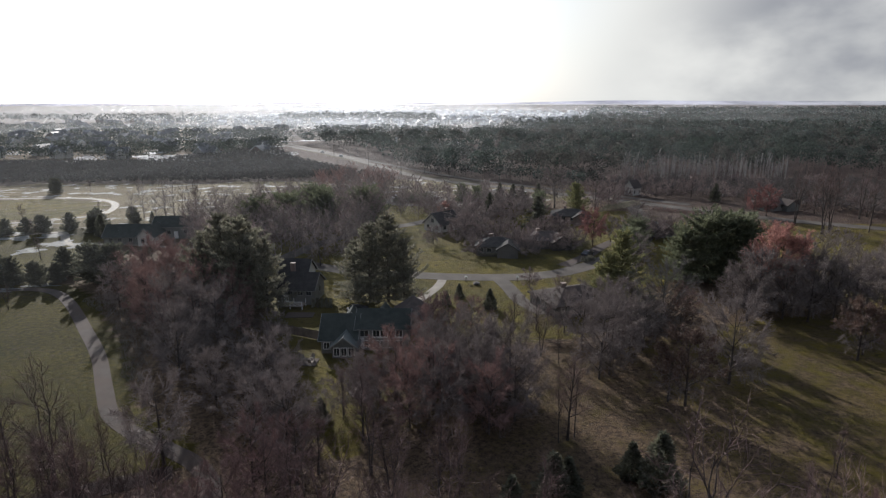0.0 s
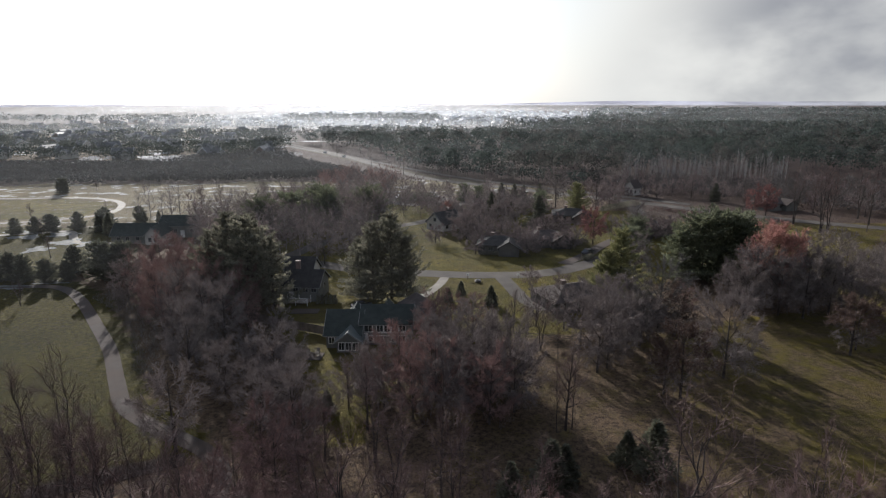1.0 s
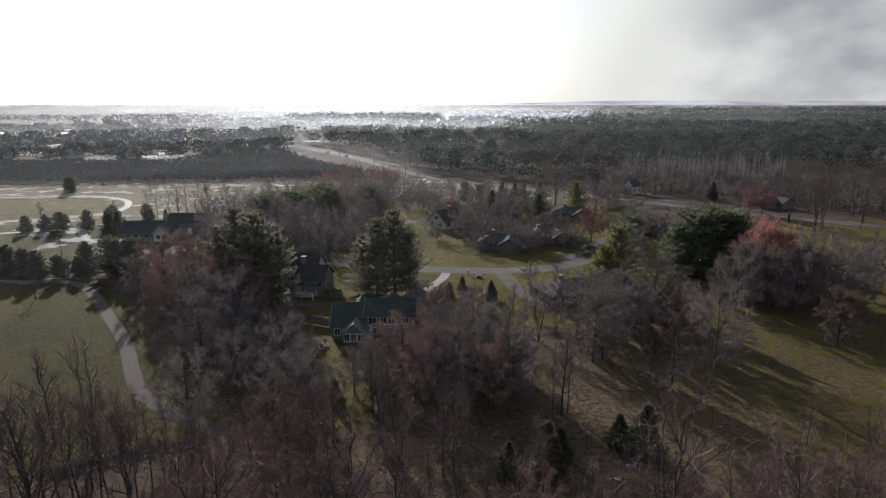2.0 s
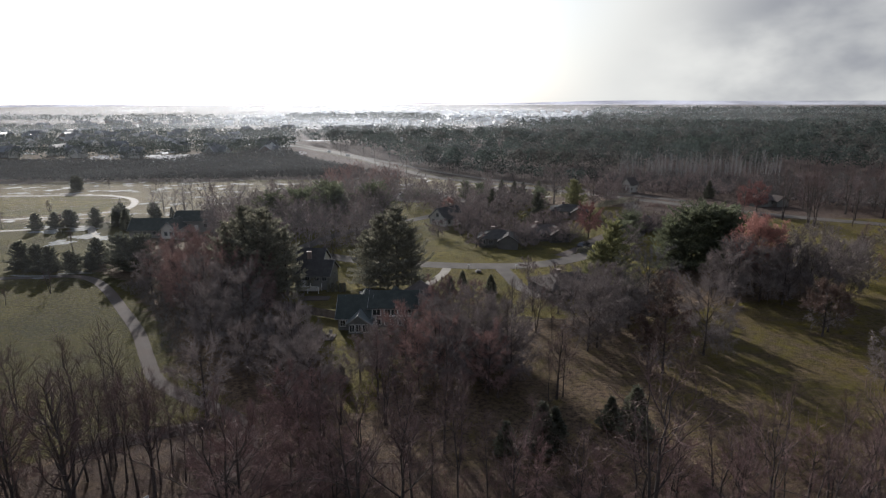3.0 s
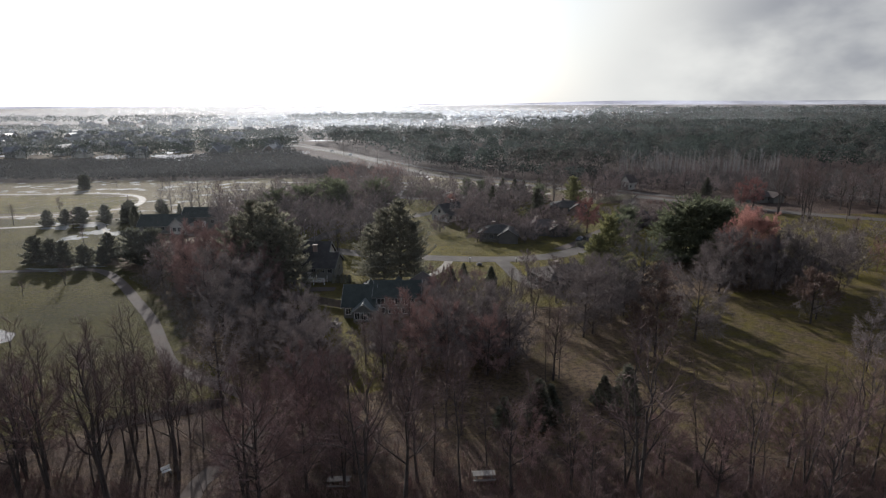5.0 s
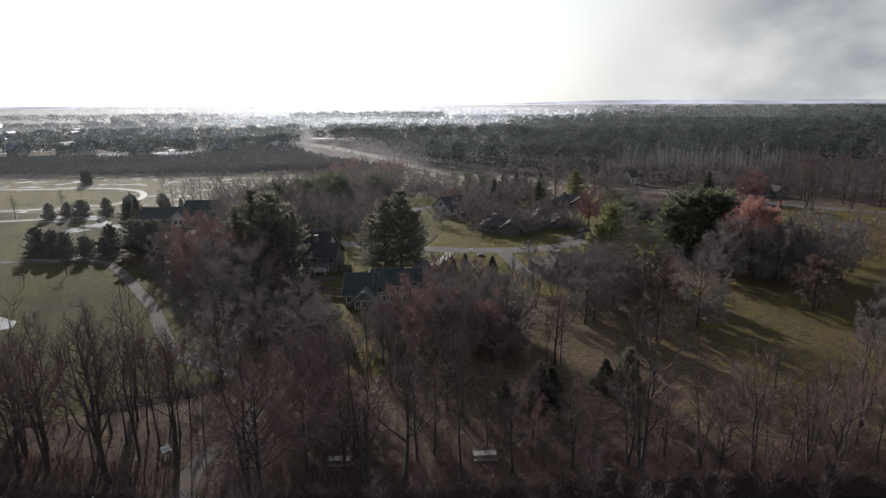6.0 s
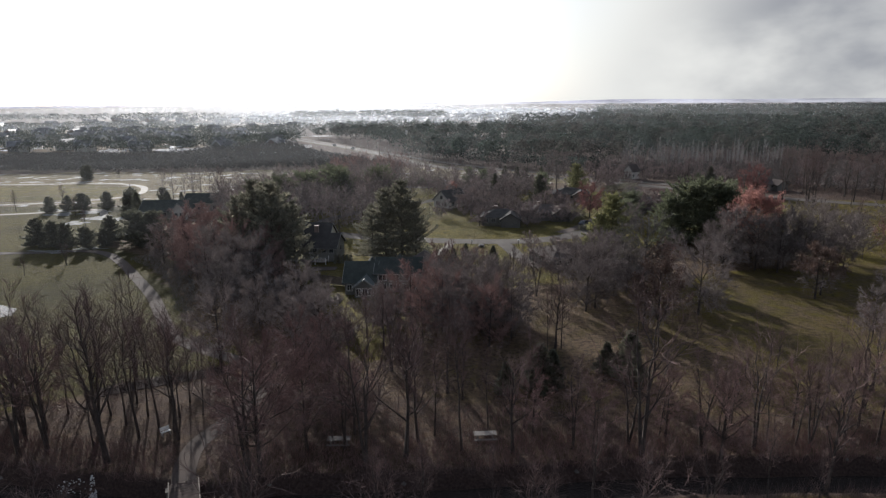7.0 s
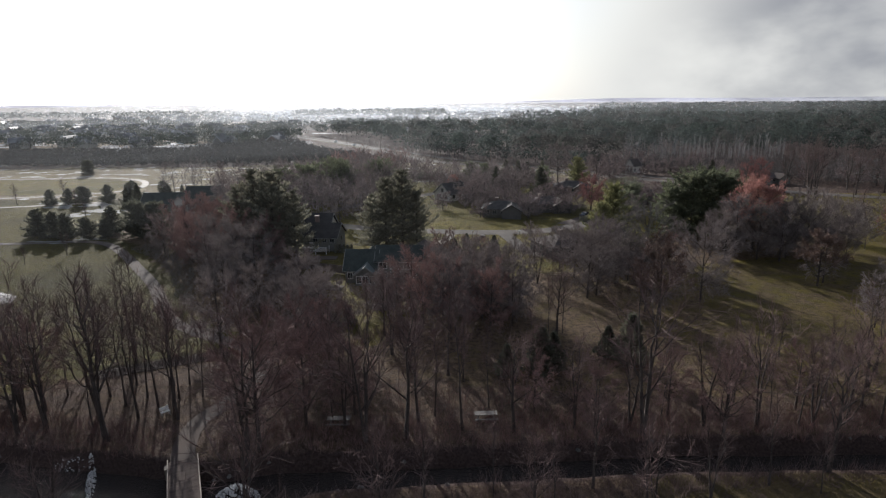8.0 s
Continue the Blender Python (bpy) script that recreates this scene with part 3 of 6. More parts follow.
def rock_pile(x, y, rx, ry, rise, count, label, seed, big=0.24, skew=0.0):
    """A bank of loose pale stones."""
    rng = random.Random(seed)
    pile = thing("rock_pile", x, y, 0, 0, label, "rocks", "rock piles at the creek")
    shapes = []
    for _ in range(5):
        bm = bmesh.new()
        bmesh.ops.create_icosphere(bm, subdivisions=1, radius=1.0)
        for v in bm.verts:
            v.co *= rng.uniform(0.72, 1.2)
        me = bpy.data.meshes.new("stone")
        bm.to_mesh(me)
        bm.free()
        me.materials.append(PALE_STONE)
        shapes.append(me)
    for i in range(count):
        a, q = rng.uniform(0, 6.283), math.sqrt(rng.random())
        py = math.sin(a) * q * ry
        px = math.cos(a) * q * rx + skew * py
        s = rng.uniform(0.35, 1.0) * big
        st = new("stone", shapes[i % 5])
        st.parent = pile
        z = max(ground_height(x + px, y + py), -1.7) + rise * (1 - q * q)
        st.matrix_basis = Matrix.LocRotScale((px, py, z + s * 0.2), Euler((rng.uniform(0, 6), rng.uniform(0, 6), rng.uniform(0, 6))), (s, s * rng.uniform(0.7, 1.2), s * rng.uniform(0.5, 0.8)))


rock_pile(-20.6, 31.4, 2.1, 1.4, 1.2, 190, "bank of pale loose stones beside the footbridge", 61)
# this bar of stones is added in place of a bright glint on the water
rock_pile(-35.6, 32.9, 0.5, 2.7, 0.5, 300, "bar of pale stones standing in for bright glints on the creek", 62, 0.13, -0.55)
rock_pile(-39.2, 35.0, 1.7, 0.5, 0.3, 60, "scattered grey stones at the water's edge", 63, 0.11)

# ---- trees ----
UP = Vector((0, 0, 1))


def turn_out(a, lift):
    return Vector((math.cos(a) * math.cos(lift), math.sin(a) * math.cos(lift), math.sin(lift)))


def rand_dir(rng):
    return turn_out(rng.uniform(0, 6.283), math.asin(rng.uniform(-1, 1)))


def bare_meshes(seed, h=15.0, crown=0.25, reach=0.38, limbs=13, sub=6, twigs=20, lift=0.45, stems=1, leaves=0, thin=1.0, wide=0.022, long=1.0):
    """Trunk with limbs, and the branches with twigs, of a leafless tree."""
    rng = random.Random(seed)
    TV, TF, CV, CF, LV, LF = [], [], [], [], [], []
    for s in range(stems):
        lean = rand_dir(rng) * (0.05 if stems == 1 else 0.1)
        lean.z = 0
        pts = [Vector((0.12 * s, 0.1 * s, -0.3))]
        n = 6
        for i in range(1, n + 1):
            f = i / n
            pts.append(lean * h * f + UP * h * 0.74 * f + Vector((rng.uniform(-1, 1), rng.uniform(-1, 1), 0)) * 0.02 * h * f)
        r0 = (0.011 * h + 0.05) * thin / (1 if stems == 1 else 1.25)
        radii = [r0 * 1.35] + [r0 * (1 - 0.82 * i / n) for i in range(1, n + 1)]
        tube(TV, TF, pts, radii, 6)
        k_n = max(3, limbs // stems)
        for k in range(k_n + 1):
            f = crown + (0.97 - crown) * (k + rng.uniform(-0.3, 0.3)) / k_n
            f = min(0.99, max(crown, f))
            i = min(n - 1, int(f * n))
            p = pts[i].lerp(pts[i + 1], f * n - i)
            a = k * 2.4 + rng.uniform(-0.5, 0.5)
            el = lift + 0.6 * f + rng.uniform(-0.2, 0.2) if k < k_n else 1.4
            d = turn_out(a, min(1.45, el))
            ln = reach * h * (1.2 - 0.65 * f) * rng.uniform(0.7, 1.2)
            q = [p]
            for _ in range(4):
                d = (d + UP * 0.1 + rand_dir(rng) * 0.32).normalized()
                q.append(q[-1] + d * ln / 4)
            rl = r0 * (0.55 - 0.3 * f)
            tube(TV, TF, q, [rl, rl * 0.75, rl * 0.55, rl * 0.38, rl * 0.2], 4)
            for j in range(sub + 1):
                g = 0.25 + 0.75 * j / sub
                m = min(3, int(g * 4))
                bp = q[m].lerp(q[m + 1], g * 4 - m) if g < 1 else q[4]
                bd = ((q[m + 1] - q[m]).normalized() + rand_dir(rng) * 0.95 + UP * 0.12).normalized()
                bl = ln * rng.uniform(0.3, 0.6)
                mid = bp + bd * bl * 0.5
                end = mid + (bd + UP * 0.2 + rand_dir(rng) * 0.35).normalized() * bl * 0.5
                rb = 0.024 * h / 15
                tube(CV, CF, [bp, mid, end], [rb * 1.3, rb, rb * 0.4], 3)
                for _ in range(twigs):
                    t = rng.uniform(0.1, 1)
                    tp = bp.lerp(mid, t * 2) if t < 0.5 else mid.lerp(end, t * 2 - 1)
                    td = (bd * 0.7 + rand_dir(rng) * 0.95 + UP * 0.3).normalized() * rng.uniform(0.7, 1.8) * long * h / 15
                    leaf(CV, CF, tp, td, wide * h / 15, rng)
                    for _ in range(leaves):
                        leaf(LV, LF, tp + td * rng.uniform(0.2, 1), rand_dir(rng) * rng.uniform(0.14, 0.28), 0.075, rng)
    return (TV, TF), (CV, CF), (LV, LF)


def dome_meshes(seed, h=15.0, base=0.14, spread=0.33, limbs=16, sub=9, twigs=34, wide=0.013, long=1.0, leaves=0, leaf_size=0.24, high=0.5, thick=1.0, uneven=1.0):
    """Trunk with limbs, and the fine twigs, of a leafless tree with a full rounded crown."""
    rng = random.Random(seed)
    TV, TF, CV, CF, LV, LF = [], [], [], [], [], []
    zc, r = h * (high + 0.2 * base), spread * h
    ph = [rng.uniform(0, 6.283) for _ in range(3)]

    def shell(u):
        a = math.atan2(u.y, u.x)
        k = 1 + uneven * (0.13 * math.sin(3 * a + ph[0] + 2 * u.z) + 0.1 * math.sin(5 * a + ph[1] - 3 * u.z) + 0.06 * math.sin(7 * u.z + ph[2]))
        return Vector((u.x * r * k, u.y * r * k, zc + u.z * k * ((h - zc) if u.z > 0 else (zc - base * h))))

    lean = Vector((rng.uniform(-0.04, 0.04), rng.uniform(-0.04, 0.04), 0)) * h
    r0 = (0.011 * h + 0.04) * thick
    stem = [lean * f * f + UP * h * f for f in (-0.02, 0.15, 0.35, 0.55, 0.8)]
    tube(TV, TF, stem, [r0 * 1.35, r0, r0 * 0.75, r0 * 0.45, r0 * 0.12], 6)
    mid = Vector((0, 0, zc))
    for k in range(limbs):
        zz = -0.5 + 1.45 * (k + rng.uniform(0.1, 0.9)) / limbs
        a = k * 2.4 + rng.uniform(-0.4, 0.4)
        q = math.sqrt(max(0.0, 1 - zz * zz))
        tip = shell(Vector((math.cos(a) * q, math.sin(a) * q, zz))) * rng.uniform(0.8, 1.0)
        side = math.hypot(tip.x, tip.y)
        f0 = min(0.66 * h, max(base * h * rng.uniform(0.8, 1.3), tip.z - side * rng.uniform(0.75, 1.4)))
        p0 = lean * (f0 / h) ** 2 + UP * f0
        way = tip - p0
        out = Vector((tip.x, tip.y, 0)) * 0.1
        pts = [p0, p0.lerp(tip, 0.35) + out * rng.uniform(0.2, 1.2) + rand_dir(rng) * 0.02 * h, p0.lerp(tip, 0.7) + rand_dir(rng) * 0.025 * h, tip]
        rl = r0 * (0.5 - 0.28 * f0 / h)
        tube(TV, TF, pts, [rl, rl * 0.7, rl * 0.45, rl * 0.16], 3)
        for j in range(sub):
            g = 0.22 + 0.78 * j / (sub - 1)
            m = min(2, int(g * 3))
            bp = pts[m].lerp(pts[m + 1], min(1.0, g * 3 - m))
            outw = (bp - mid).normalized()
            bd = (outw * 0.55 + way.normalized() * 0.45 + rand_dir(rng) * 0.8 + UP * 0.12).normalized()
            bl = r * rng.uniform(0.32, 0.62) * (1.1 - 0.55 * g)
            spike(CV, CF, bp, bd * bl, 0.022 * h / 15)
            for _ in range(twigs):
                tp = bp + bd * bl * rng.uniform(0.1, 1.0)
                td = (bd * 0.45 + outw * 0.4 + rand_dir(rng) * 0.95 + UP * 0.25).normalized() * rng.uniform(0.45, 1.3) * long * h / 15
                leaf(CV, CF, tp, td, wide * h / 15, rng)
                if leaves and tp.z > zc * 0.8:
                    for _ in range(leaves):
                        leaf(LV, LF, tp + td * rng.uniform(0.2, 1), rand_dir(rng) * leaf_size * rng.uniform(0.6, 1.2), leaf_size * 0.3, rng)
    return (TV, TF), (CV, CF), (LV, LF)


def pine_meshes(seed, h=15.0, r=4.2, whorls=15, per=6, low=0.1, droop=0.08, size=0.72, tufts=11, power=0.7, brush_n=9, jag=0.55):
    """Trunk with whorled boughs, and the needle sprays, of a large conifer."""
    rng = random.Random(seed)
    TV, TF, NV, NF = [], [], [], []
    tube(TV, TF, [Vector((0, 0, -0.3)), Vector((0, 0, h * 0.5)), Vector((0, 0, h * 0.98))], [0.02 * h, 0.012 * h, 0.02], 7)
    for w in range(whorls):
        f = low + (0.97 - low) * w / (whorls - 1)
        ln0 = r * min(1.0, (1 - f) ** power * 1.25) * rng.uniform(0.8, 1.12) + 0.25
        for k in range(per):
            if rng.random() < 0.1:
                continue
            a = k * 6.283 / per + w * 1.1 + rng.uniform(-0.35, 0.35)
            ln = ln0 * rng.uniform(1 - jag, 1 + 0.45 * jag)
            d = turn_out(a, rng.uniform(-droop, 0.3) + 0.55 * f)
            p0 = Vector((0, 0, h * f + rng.uniform(-0.2, 0.2)))
            p1 = p0 + d * ln * 0.6
            p2 = p1 + (d + UP * 0.22).normalized() * ln * 0.4
            tube(TV, TF, [p0, p1, p2], [0.05, 0.035, 0.012], 3)
            n = max(3, int(tufts * ln / r) + 2)
            for j in range(n):
                t = 0.22 + 0.78 * j / (n - 1)
                p = p0.lerp(p1, t / 0.6) if t < 0.6 else p1.lerp(p2, (t - 0.6) / 0.4)
                side = d.cross(UP).normalized()
                wide = 0.34 * ln * (1 - 0.6 * t)
                for _ in range(brush_n):
                    q = p + side * rng.uniform(-1, 1) * wide + UP * rng.uniform(-0.12, 0.22)
                    v = (d * 0.8 + UP * 0.35 + rand_dir(rng) * 0.8).normalized() * size * rng.uniform(0.6, 1.25)
                    leaf(NV, NF, q, v, size * 0.24, rng)
    return (TV, TF), (NV, NF)


def cone_meshes(seed, h=6.0, r=1.6, n=2200, round_top=0.0, size=0.38):
    """Trunk and dense pointed crown of a small clipped or young evergreen."""
    rng = random.Random(seed)
    TV, TF, NV, NF = [], [], [], []
    tube(TV, TF, [Vector((0, 0, -0.2)), Vector((0, 0, h * 0.9))], [0.09, 0.03], 5)

    def wide(f):
        c = (1 - f) ** 0.85
        e = math.sqrt(max(0.0, 1 - (2 * f - 0.85) ** 2)) if f < 0.925 else (1 - f) * 8
        return r * ((1 - round_top) * c * min(1, 0.55 + 4 * f) + round_top * min(1, e))

    for _ in range(n):
        f = rng.random() ** 1.35 * 0.97 + 0.02
        a = rng.uniform(0, 6.283)
        lump = 1 + 0.24 * math.sin(a * 3 + f * 9 + seed) + 0.12 * math.sin(a * 5 - f * 14)
        q = wide(f) * lump * rng.uniform(0.45, 1.0)
        p = Vector((math.cos(a) * q, math.sin(a) * q, f * h))
        v = (turn_out(a, 0.5) + rand_dir(rng) * 0.6).normalized() * size * rng.uniform(0.6, 1.2)
        leaf(NV, NF, p, v, size * 0.28, rng)
    return (TV, TF), (NV, NF)


KINDS = {}


def template(kind, name, height, meshes, mats, names, label):
    """Keeps a tree's meshes under a kind, to be planted later."""
    data = []
    for (V, F), mat, pn in zip(meshes, mats, names):
        if not F:
            continue
        me = bpy.data.meshes.new(pn)
        me.from_pydata([tuple(v) for v in V], [], F)
        me.materials.append(mat)
        data.append((pn, me))
    KINDS.setdefault(kind, []).append((name, height, data, label))


plant_rng = random.Random(77)


def plant(kind, x, y, h, group="", wide=1.0, z=None):
    name, height, data, label = plant_rng.choice(KINDS[kind])
    e = new(name)
    s = h / height
    e.matrix_basis = Matrix.LocRotScale((x, y, ground_height(x, y) if z is None else z), Euler((0, 0, plant_rng.uniform(0, 6.283))), (s * wide, s * wide, s))
    tagged(e, label, "tree", group)
    for pn, me in data:
        ob = new(pn, me)
        ob.parent = e
    return e


PARTS3 = ("trunk", "crown", "leaves")
for sd in range(4):
    template("bare", "bare_tree", 15, dome_meshes(10 + sd, base=0.16 + 0.03 * sd, spread=0.34 + 0.02 * sd, limbs=17, sub=8, twigs=28, wide=0.036, long=1.1), (BARK, TWIG, TWIG), PARTS3, "leafless grey-brown tree with a dense twiggy crown")
for sd in range(4):
    template("wood", "bare_tree", 15, dome_meshes(20 + sd, base=0.1 + 0.03 * sd, spread=0.31 + 0.02 * sd, limbs=18, twigs=32, wide=0.031, long=1.1, thick=0.8), (BARK, TWIG, TWIG), PARTS3, "leafless grey-brown tree with fine dense twigs to the ground")
    template("woodred", "bare_tree", 15, dome_meshes(24 + sd, base=0.1 + 0.03 * sd, spread=0.31 + 0.02 * sd, limbs=18, twigs=32, wide=0.031, long=1.1, thick=0.8), (BARK, TWIG_RED, TWIG_RED), PARTS3, "leafless tree with fine dense red-brown twigs")
for sd in range(3):
    template("tall", "bare_tree", 15, bare_meshes(30 + sd, crown=0.34, reach=0.3, limbs=12, sub=7, twigs=7, wide=0.010, lift=0.6, stems=1 + (sd == 2), long=1.25), (BARK, TWIG_WARM, TWIG_WARM), PARTS3, "tall slender leafless tree with an open crown")
for sd in range(3):
    template("fork", "bare_tree", 15, bare_meshes(40 + sd, crown=0.28, reach=0.4, limbs=13, sub=7, twigs=7, wide=0.010, lift=0.52, stems=2 + sd % 2, long=1.25), (BARK, TWIG_WARM, TWIG_WARM), PARTS3, "leafless forked tree with dark spreading limbs")
for sd in range(3):
    template("thin", "bare_tree", 15, bare_meshes(50 + sd, crown=0.42, reach=0.2, limbs=9, sub=5, twigs=8, wide=0.011, lift=0.72, thin=0.55, long=1.2), (BARK, TWIG_WARM, TWIG_WARM), PARTS3, "thin leafless young tree with a straight trunk")
for sd in range(3):
    template("russet", "bare_tree", 15, dome_meshes(60 + sd, base=0.16, spread=0.34, limbs=16, sub=8, twigs=28, wide=0.042, long=1.1), (BARK, TWIG_RED, TWIG_RED), PARTS3, "leafless tree with red-brown twigs")
TWIG_CRIMSON = surface("twigs_crimson", (0.15, 0.07, 0.064), (0.27, 0.135, 0.122), 0.6, 5, 0.95, 0, vary=0.22, glow_through=0.15)
template("crimson", "bare_tree", 15, dome_meshes(68, base=0.2, spread=0.32, limbs=18, sub=9, twigs=30, wide=0.05, long=1.1), (BARK, TWIG_CRIMSON, TWIG_CRIMSON), PARTS3, "leafless tree with a dense crimson-brown crown")
TWIG_CREEK = surface("twigs_creek_red", (0.105, 0.068, 0.062), (0.23, 0.147, 0.134), 0.6, 5, 0.95, 0, vary=0.22)
for sd in range(3):
    template("creekred", "bare_tree", 15, dome_meshes(65 + sd, base=0.2, spread=0.3, limbs=18, sub=9, twigs=46, wide=0.014, long=1.0, high=0.56), (BARK, TWIG_CREEK, TWIG_CREEK), PARTS3, "leafless tree with a haze of fine reddish twigs")
for sd in range(2):
    template("oak", "oak_tree", 13, dome_meshes(70 + sd, h=13, base=0.12, spread=0.31, limbs=16, sub=8, twigs=18, wide=0.026, leaves=4, leaf_size=0.28), (BARK, TWIG, LEAF_BROWN), PARTS3, "oak holding its dry red-brown leaves")
TWIG_ASH = surface("twigs_ash_grey", (0.066, 0.062, 0.058), (0.145, 0.133, 0.125), 0.6, 5, 0.95, 0, vary=0.22, glow_through=0.14)
template("ash", "bare_tree", 15, dome_meshes(90, base=0.07, spread=0.42, limbs=30, sub=9, twigs=40, wide=0.022, long=0.9, high=0.48, uneven=0.5), (BARK, TWIG_ASH, TWIG_ASH), PARTS3, "broad leafless tree with a dense dark grey crown")
template("redmaple", "red_maple", 15, dome_meshes(80, base=0.2, spread=0.34, limbs=46, sub=8, twigs=20, wide=0.03, leaves=5, leaf_size=0.24, uneven=0.12), (BARK, TWIG_RED, BUD_RED), PARTS3, "maple with a dome of coral-red buds")
for sd in range(2):
    template("orn", "ornamental_tree", 5, dome_meshes(85 + sd, h=5, base=0.16, spread=0.5, limbs=13, sub=7, twigs=24, wide=0.085, long=1.8), (BARK, TWIG_PINK, TWIG), PARTS3, "small round leafless ornamental tree")
for sd in range(2):
    template("pine", "pine_tree", 16, pine_meshes(100 + sd, 16, 6.4, whorls=15, per=8, low=0.08, droop=0.22, size=0.6, tufts=13, power=0.66, brush_n=9, jag=0.8), (BARK, NEEDLE), ("trunk", "crown"), "large dark green pine with layered boughs")
template("brightpine", "pine_tree", 14, pine_meshes(110, 14, 5.2, whorls=16, per=8, low=0.05, size=0.6, tufts=11, power=0.48, brush_n=10, jag=0.75), (BARK, NEEDLE_BRIGHT), ("trunk", "crown"), "sunlit yellow-green pine with feathery boughs")
for sd in range(2):
    template("broadpine", "pine_tree", 13, pine_meshes(140 + sd, 13, 6.6, whorls=16, per=9, low=0.04, droop=0.15, size=0.62, tufts=12, power=0.34, brush_n=8), (BARK, NEEDLE_DENSE), ("trunk", "crown"), "broad dense dark green pine with a rounded top")
template("spruce", "spruce_tree", 11, pine_meshes(115, 11, 3.2, whorls=18, per=7, low=0.03, droop=0.3, size=0.6, tufts=7, power=0.9), (BARK, NEEDLE_DARK), ("trunk", "crown"), "dark green conical spruce")
for sd in range(3):
    template("cone", "evergreen_tree", 6, cone_meshes(120 + sd, r=1.7, n=2600, size=0.42), (BARK, NEEDLE_DARK), ("trunk", "crown"), "small dark cone-shaped evergreen")
for sd in range(3):
    template("round", "evergreen_tree", 6, pine_meshes(130 + sd, 6, 2.5, whorls=12, per=8, low=0.03, droop=0.2, size=0.5, tufts=6, power=0.42 + 0.1 * sd, jag=0.3), (BARK, NEEDLE_DARK), ("trunk", "crown"), "bushy dark green evergreen")

# creek-side trees
G1 = "bare trees along the creek"
for k, x, y, h in [
    ("fork", -44.4, 39.5, 15.6), ("tall", -36.8, 37.8, 21), ("fork", -46.9, 38.5, 15), ("tall", -41, 43, 17), ("tall", -50.5, 44, 15), ("thin", -36, 42.4, 18.5), ("thin", -31.4, 42.2, 18), ("fork", -21.0, 35.8, 18.5), ("fork", -9.8, 38.6, 17),
    ("tall", -5.8, 39.5, 17), ("thin", 0.1, 41.2, 18), ("fork", 19, 41.0, 19.5), ("tall", 25.8, 43, 12.5), ("fork", 31.2, 42.6, 14), ("tall", 34.6, 35.4, 14.4), ("tall", 5.5, 41, 13), ("tall", 12, 42, 12),
]:
    plant(k, x, y, h, G1)
for k, x, y, h in [
    ("thin", -39, 45, 16), ("thin", -37.5, 47, 15), ("thin", -34.8, 44.5, 17), ("thin", -33.5, 46.8, 14), ("thin", -36.2, 50, 13), ("thin", -31, 47.5, 12), ("thin", -40.5, 50, 14), ("thin", -42, 47, 15), ("thin", -34, 50.5, 12.5), ("thin", 28, 44, 11), ("thin", 33.5, 44.5, 10), ("thin", 36, 43.5, 12),
    ("thin", 38.5, 44.8, 11), ("thin", 40, 43, 13), ("tall", 42, 45, 12), ("tall", 45, 42, 13), ("thin", 47, 44, 12), ("thin", 49, 46, 13), ("thin", 22, 45, 10), ("thin", 15, 44, 9), ("thin", -3, 44, 13), ("thin", 3, 46, 12), ("thin", -14, 42, 12),
]:
    plant(k, x, y, h, G1)
creek_spots = scatter([(-58, 40), (-57, 47), (-44, 51), (-31, 50), (-31, 39), (-45, 40)], 5.6, 31) + scatter([(26, 41.5), (28, 48), (50, 52), (58, 46), (40, 42.5)], 5.6, 32) + scatter([(-18, 39.5), (-18, 50), (26, 48), (26, 42), (0, 40.5)], 7.6, 33)
for i, (x, y) in enumerate(creek_spots):
    if abs(x + 27.5) < 3.2:
        continue
    plant(("tall", "thin", "fork", "thin", "tall")[i % 5], x, y, plant_rng.uniform(10, 17), G1)
for k, x, y, h in [("tall", -50, 24, 15), ("fork", -43, 23, 14), ("tall", -37, 21.5, 14), ("tall", -31, 22, 12), ("fork", -16, 22, 14), ("tall", -6, 24, 12), ("thin", 8, 27, 10), ("thin", 28, 33, 11), ("tall", 47, 35.5, 12), ("tall", 52, 40, 12), ("tall", -3, 29, 9), ("thin", 3, 30.5, 9), ("tall", 12, 32, 10), ("thin", 17, 33, 8), ("tall", 22, 31, 9), ("thin", 32, 32, 8), ("thin", 40, 35, 10), ("tall", 6, 24, 11), ("fork", 15, 26, 11)]:
    plant(k, x, y, h, G1)
for k, x, y, h in [("creekred", -20.2, 36.6, 16), ("creekred", -16.5, 40.5, 12), ("creekred", -22.3, 41.5, 11), ("creekred", -12, 44, 10), ("creekred", -21.5, 47.5, 11), ("creekred", -19.0, 51.5, 11), ("creekred", -21.8, 55.5, 11.5), ("creekred", -17.5, 57, 10), ("creekred", -47.5, 43.5, 12), ("creekred", -53, 40, 13), ("creekred", 14, 41.5, 9), ("creekred", 22.5, 44.5, 9), ("creekred", 27, 40.8, 10), ("creekred", 8, 45, 8), ("creekred", 37.5, 47, 9), ("creekred", 45, 47.5, 9), ("creekred", 31, 47.8, 7.5)]:
    plant(k, x, y, h, G1)
# trees on the near lawn by the path
G2 = "bare trees beside the park path"
for k, x, y, h in [("tall", -50.7, 58.6, 14), ("fork", -44.5, 56.8, 14.9), ("bare", -34.5, 61.2, 12.5), ("tall", -56, 52, 13), ("tall", -60, 60, 12), ("thin", -41, 60, 9), ("thin", -38.5, 62.5, 8), ("thin", -46, 62, 8)]:
    plant(k, x, y, h, G2)

